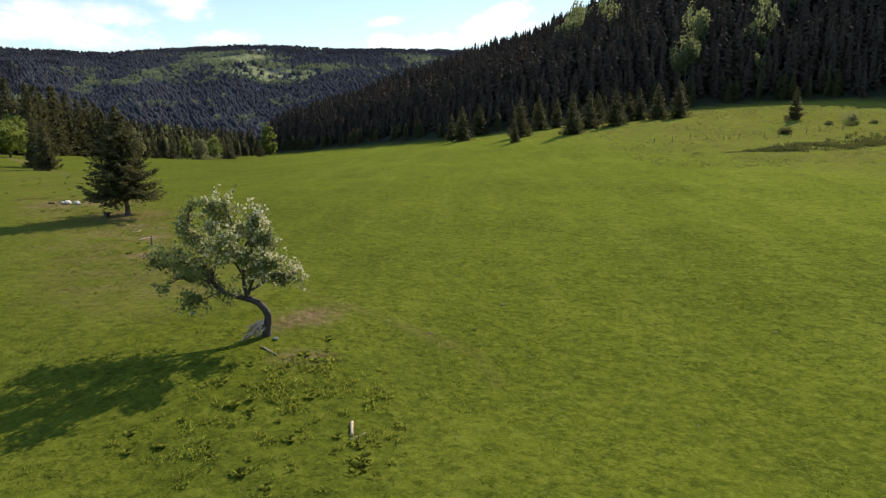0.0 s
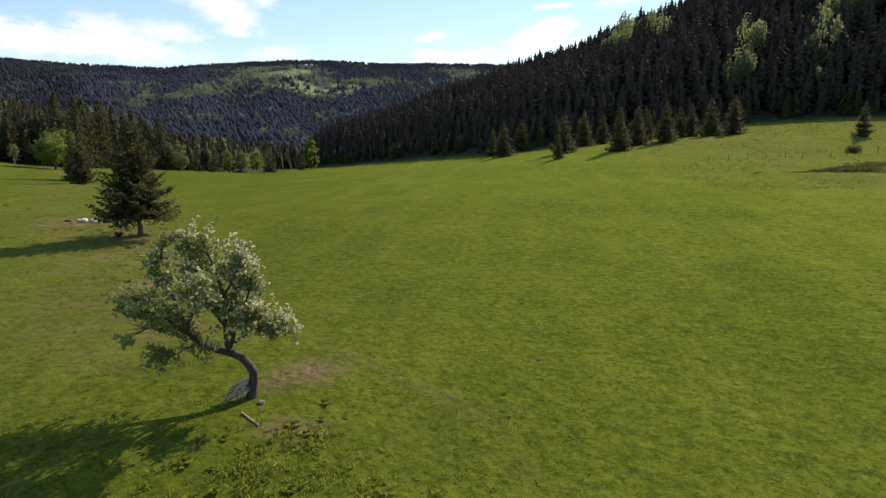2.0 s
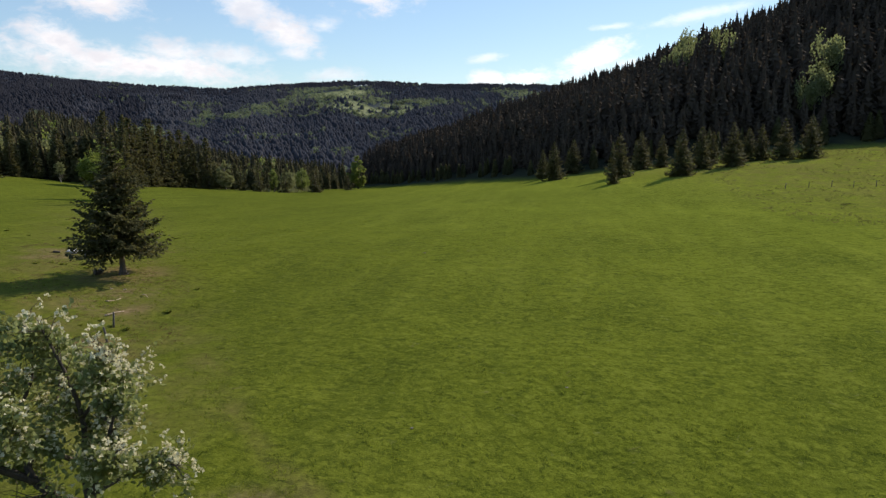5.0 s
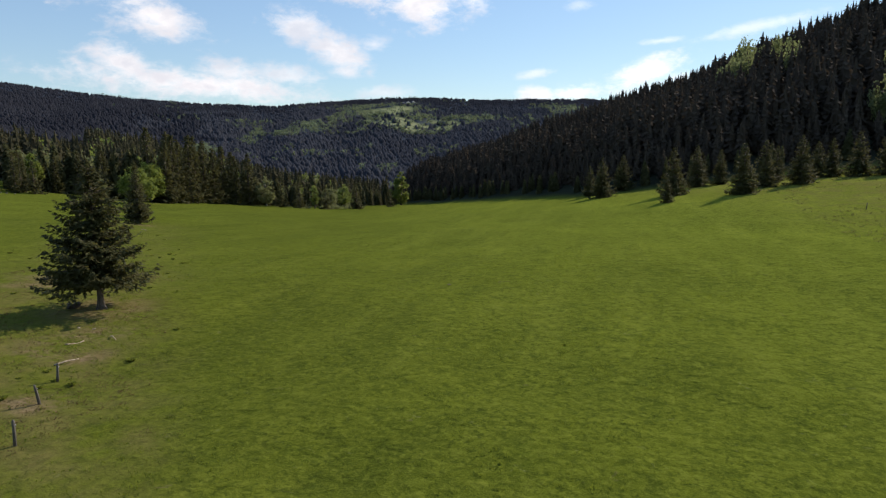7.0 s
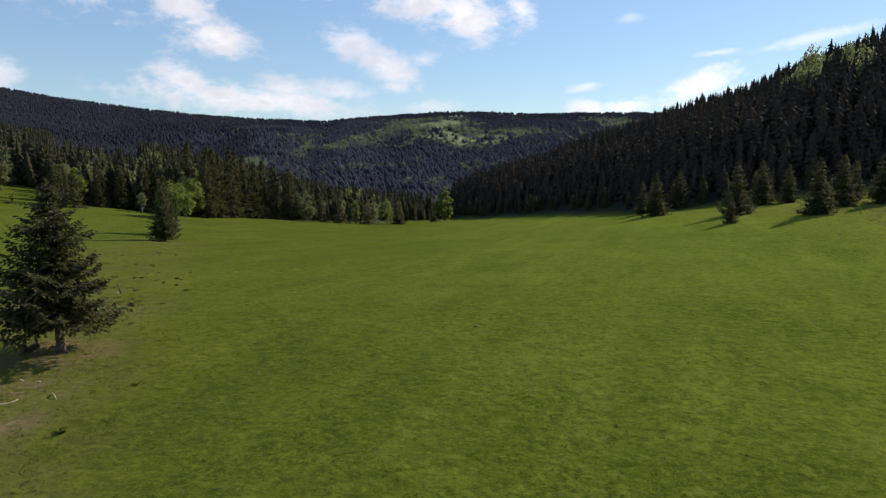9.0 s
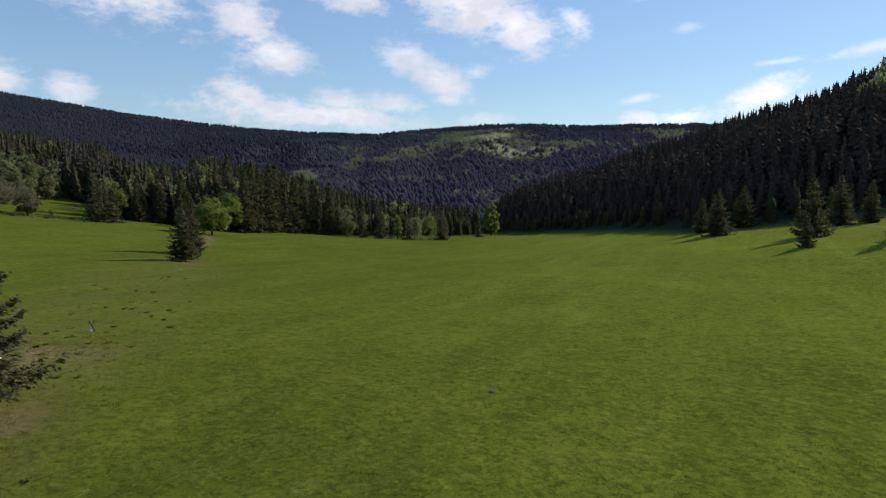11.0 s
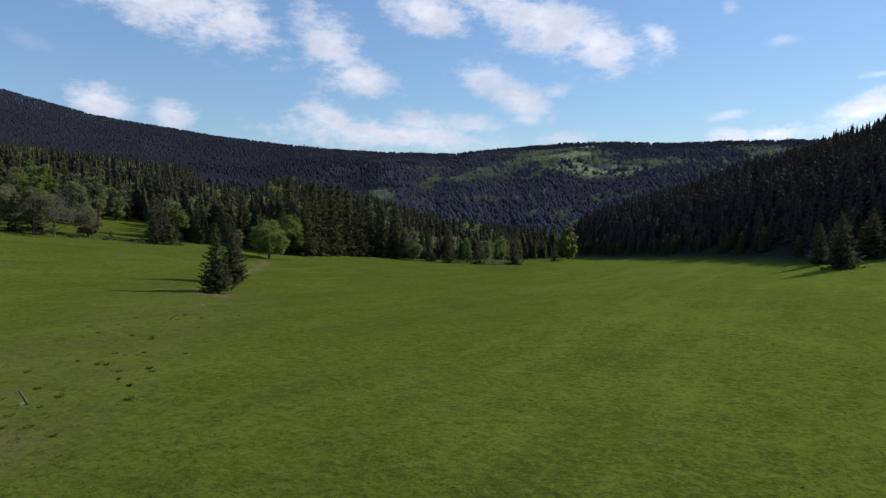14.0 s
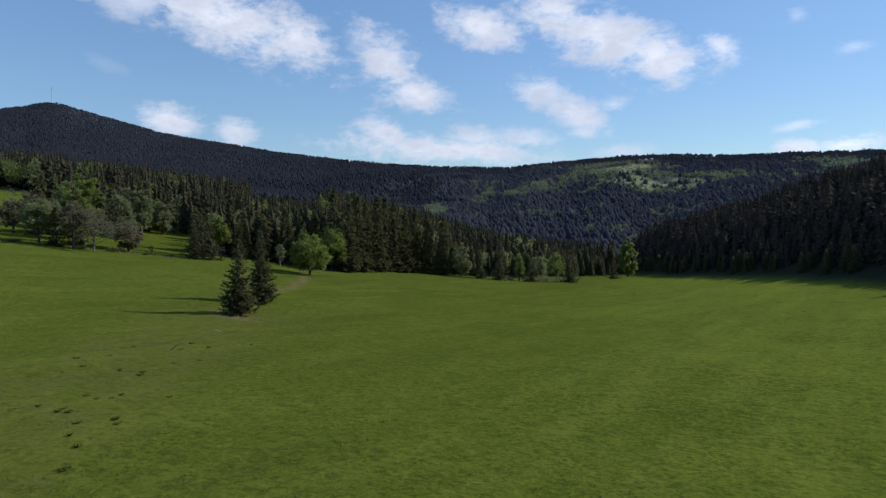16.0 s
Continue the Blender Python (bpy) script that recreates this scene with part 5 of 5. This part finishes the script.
# ---- grass, tussocks, rushes ----
UPLAND = leafy("upland_grass", (0.1, 0.115, 0.025), (0.2, 0.2, 0.065), (0.24, 0.25, 0.06), 0.4, 0.7, 0.5)
TUFT = leafy("coarse_grass", (0.06, 0.085, 0.012), (0.13, 0.16, 0.024), (0.2, 0.25, 0.03), 0.6, 0.7, 0.8)
def blades(x, y, h, wide, per, spread, mat, name, label, lean=0.5):
    """Tufts of bent grass blades at the given places, one mesh."""
    n = len(x) * per
    px, py = np.repeat(x, per) + rng.normal(size=n) * spread, np.repeat(y, per) + rng.normal(size=n) * spread
    hh = np.repeat(h, per) * rng.uniform(0.6, 1.15, n)
    z = ground(px, py)
    near = sstep(170, 60, np.hypot(px + 8, py - 62))
    z = z + near * (0.10 * (value_noise(px, py, 2.3, 1) - 0.5) + 0.16 * (value_noise(px, py, 5.5, 2) - 0.5)) - 0.02
    a, b = rng.uniform(0, 2 * np.pi, n), rng.uniform(0, 2 * np.pi, n)
    side = np.stack([np.cos(a), np.sin(a), 0 * a], 1) * (wide * rng.uniform(0.7, 1.3, n))[:, None]
    tilt = np.stack([np.cos(b), np.sin(b), 0 * b], 1) * (hh * lean * rng.uniform(0.2, 1.2, n))[:, None]
    p = np.stack([px, py, z], 1)
    up = np.array((0, 0, 1.0)) * hh[:, None]
    v = np.stack([p - side, p + side, p + up * 0.6 + tilt * 0.35 + side * 0.6, p + up * 0.85 + tilt], 1).reshape(-1, 3)
    k = np.arange(n)[:, None] * 4
    me = tri_mesh(name, v, np.concatenate([k + (0, 1, 2), k + (0, 2, 3)]), mat)
    return tagged(new(name, me), label, "grass", kind="stuff")


def meadow_spots(n, x0, x1, y0, y1):
    x, y = rng.uniform(x0, x1, n), rng.uniform(y0, y1, n)
    return x, y


gx, gy = meadow_spots(100000, -75, 45, 15, 150)
tall = value_noise(gx, gy, 1.7, 41) * 0.6 + value_noise(gx, gy, 6.0, 42) * 0.4
lane = np.hypot(np.clip(np.abs(gx + 8 + 0.2 * (gy - 60)) - 14, 0, None), np.clip(gy - 92, 0, None))
keep = rng.uniform(size=len(gx)) < (0.35 + 0.9 * np.clip(tall - 0.35, 0, 1)) * np.exp(-lane / 16.0)
gx, gy, tall = gx[keep], gy[keep], tall[keep]
blades(gx, gy, 0.06 + 0.2 * np.clip(tall - 0.25, 0, 1), 0.022, 5, 0.1, BLADES, "meadow_grass", "short uneven pasture grass")
gx, gy = meadow_spots(42000, -80, 50, 15, 150)
lane = np.hypot(np.clip(np.abs(gx + 10 + 0.25 * (gy - 60)) - 20, 0, None), np.clip(gy - 110, 0, None))
k = (value_noise(gx, gy, 1.1, 44) * 0.6 + value_noise(gx, gy, 9.0, 45) * 0.4 > 0.66) & (rng.uniform(size=len(gx)) < np.exp(-lane / 14.0))
blades(gx[k], gy[k], rng.uniform(0.07, 0.17, k.sum()), 0.03, 6, 0.12, TUFT, "grass_tufts", "darker tufts of coarse pasture grass", 0.7)
gx, gy = meadow_spots(9000, -56, -18, 40, 92)
k = BROWN(gx, gy) * value_noise(gx, gy, 2.5, 43) > 0.35
blades(gx[k], gy[k], rng.uniform(0.06, 0.15, k.sum()), 0.014, 7, 0.14, STRAW, "withered_grass", "matted withered grass along the old fence", 1.0)

gx, gy = meadow_spots(5200, 28, 118, 105, 232)
ww = 0.94 * gx + 0.342 * gy
k = (ww > 66) & (spur_wood(gx, gy) < -2) & (value_noise(gx, gy, 4.0, 46) * 0.5 + value_noise(gx, gy, 14.0, 47) * 0.5 > 0.47)
blades(gx[k], gy[k], rng.uniform(0.15, 0.42, k.sum()), 0.06, 6, 0.25, UPLAND, "upland_tussocks", "coarse yellowish tussocks on the upper pasture", 0.9)


def tussock_thing(m, group):
    ob = thing("grass_tussock", m, "dark rank tussock of ungrazed grass", "grass", group)
    n = 150
    a = rng.uniform(0, 2 * np.pi, n)
    r = np.sqrt(rng.uniform(0, 1, n)) * 0.26
    p = np.stack([np.cos(a) * r, np.sin(a) * r, 0 * r - 0.03], 1)
    out = np.stack([np.cos(a), np.sin(a), 0 * a], 1)
    hh = rng.uniform(0.2, 0.42, n)[:, None]
    s = np.stack([-np.sin(a), np.cos(a), 0 * a], 1) * 0.014
    up = np.array((0, 0, 1.0))
    v = np.stack([p - s, p + s, p + up * hh * 0.7 + out * hh * 0.25 + s, p + up * hh * 0.8 + out * hh * 0.7], 1).reshape(-1, 3)
    k = np.arange(n)[:, None] * 4
    part("tuft", (v, np.concatenate([k + (0, 1, 2), k + (0, 2, 3)])), RANK, ob, "", kind="stuff")
    return ob


RANK = leafy("rank_grass", (0.075, 0.098, 0.014), (0.17, 0.19, 0.04), (0.26, 0.3, 0.045), 0.62, 0.7, 0.8)
spots = []
for cx, cy, n, sx, sy in ((-5.0, 23.6, 10, 1.2, 1.2), (-9.8, 30.4, 16, 1.4, 1.6), (-9.5, 25.5, 12, 2.2, 1.6), (-12.5, 25.0, 7, 1.5, 1.6), (-44, 78, 10, 3.5, 3.5), (-30, 55, 8, 2, 3), (-50, 82, 14, 3, 3.5), (-57, 89, 16, 3.5, 4), (-65, 98, 14, 3.5, 4), (-75, 108, 8, 4, 4), (-46, 68, 6, 3, 3)):
    spots += [(cx + rng.normal() * sx, cy + rng.normal() * sy) for _ in range(n)]
first = tussock_thing(at(*spots[0], 0, 1.0, 0.03), "tussocks of rank grass")
for i, (x, y) in enumerate(spots[1:]):
    tall_by = float(rng.uniform(0.25, 0.65))
    copy_thing(first, at(x, y, 61 * i, tall_by, 0.03, float(rng.uniform(0.35, 0.8)) if x < -40 else tall_by * 1.2))

gx, gy = rng.uniform(-17, -1, 5200), rng.uniform(19, 35, 5200)
k = (value_noise(gx, gy, 0.7, 51) * 0.75 + value_noise(gx, gy, 3.5, 52) * 0.25) * np.clip(1.5 - np.hypot((gx + 9) / 8, (gy - 26.5) / 8), 0, 1) > 0.6
blades(gx[k], gy[k], rng.uniform(0.12, 0.3, k.sum()), 0.02, 7, 0.1, RANK, "rank_grass", "rank ungrazed grass in dark clumps by the apple tree", 0.8)
RUSH = leafy("rush_stalks", (0.05, 0.06, 0.02), (0.12, 0.125, 0.045), (0.15, 0.16, 0.045), 0.35, 0.7, 0.4)
u = rng.uniform(0, 1, 1500) ** 0.8
px, py = np.interp(u, (0, 0.3, 0.55, 0.8, 1), (40, 51, 61, 72, 88)), np.interp(u, (0, 0.3, 0.55, 0.8, 1), (126.5, 127.6, 130, 134, 143))
off = rng.normal(size=1500) * (0.25 + 3.2 * sstep(0.2, 0.75, u)) + 0.5 * np.sin(u * 23)
k = (value_noise(px, py + off, 1.6, 53) > 0.52) & (rng.uniform(size=1500) < 0.25 + 0.75 * sstep(0.15, 0.4, u))
blades(px[k], (py + off)[k], (0.2 + 0.75 * sstep(0.15, 0.5, u[k])) * rng.uniform(0.5, 1.1, k.sum()), 0.06, 9, 0.35, RUSH, "rushes", "belt of dark rushes along the upland ditch", 0.7)
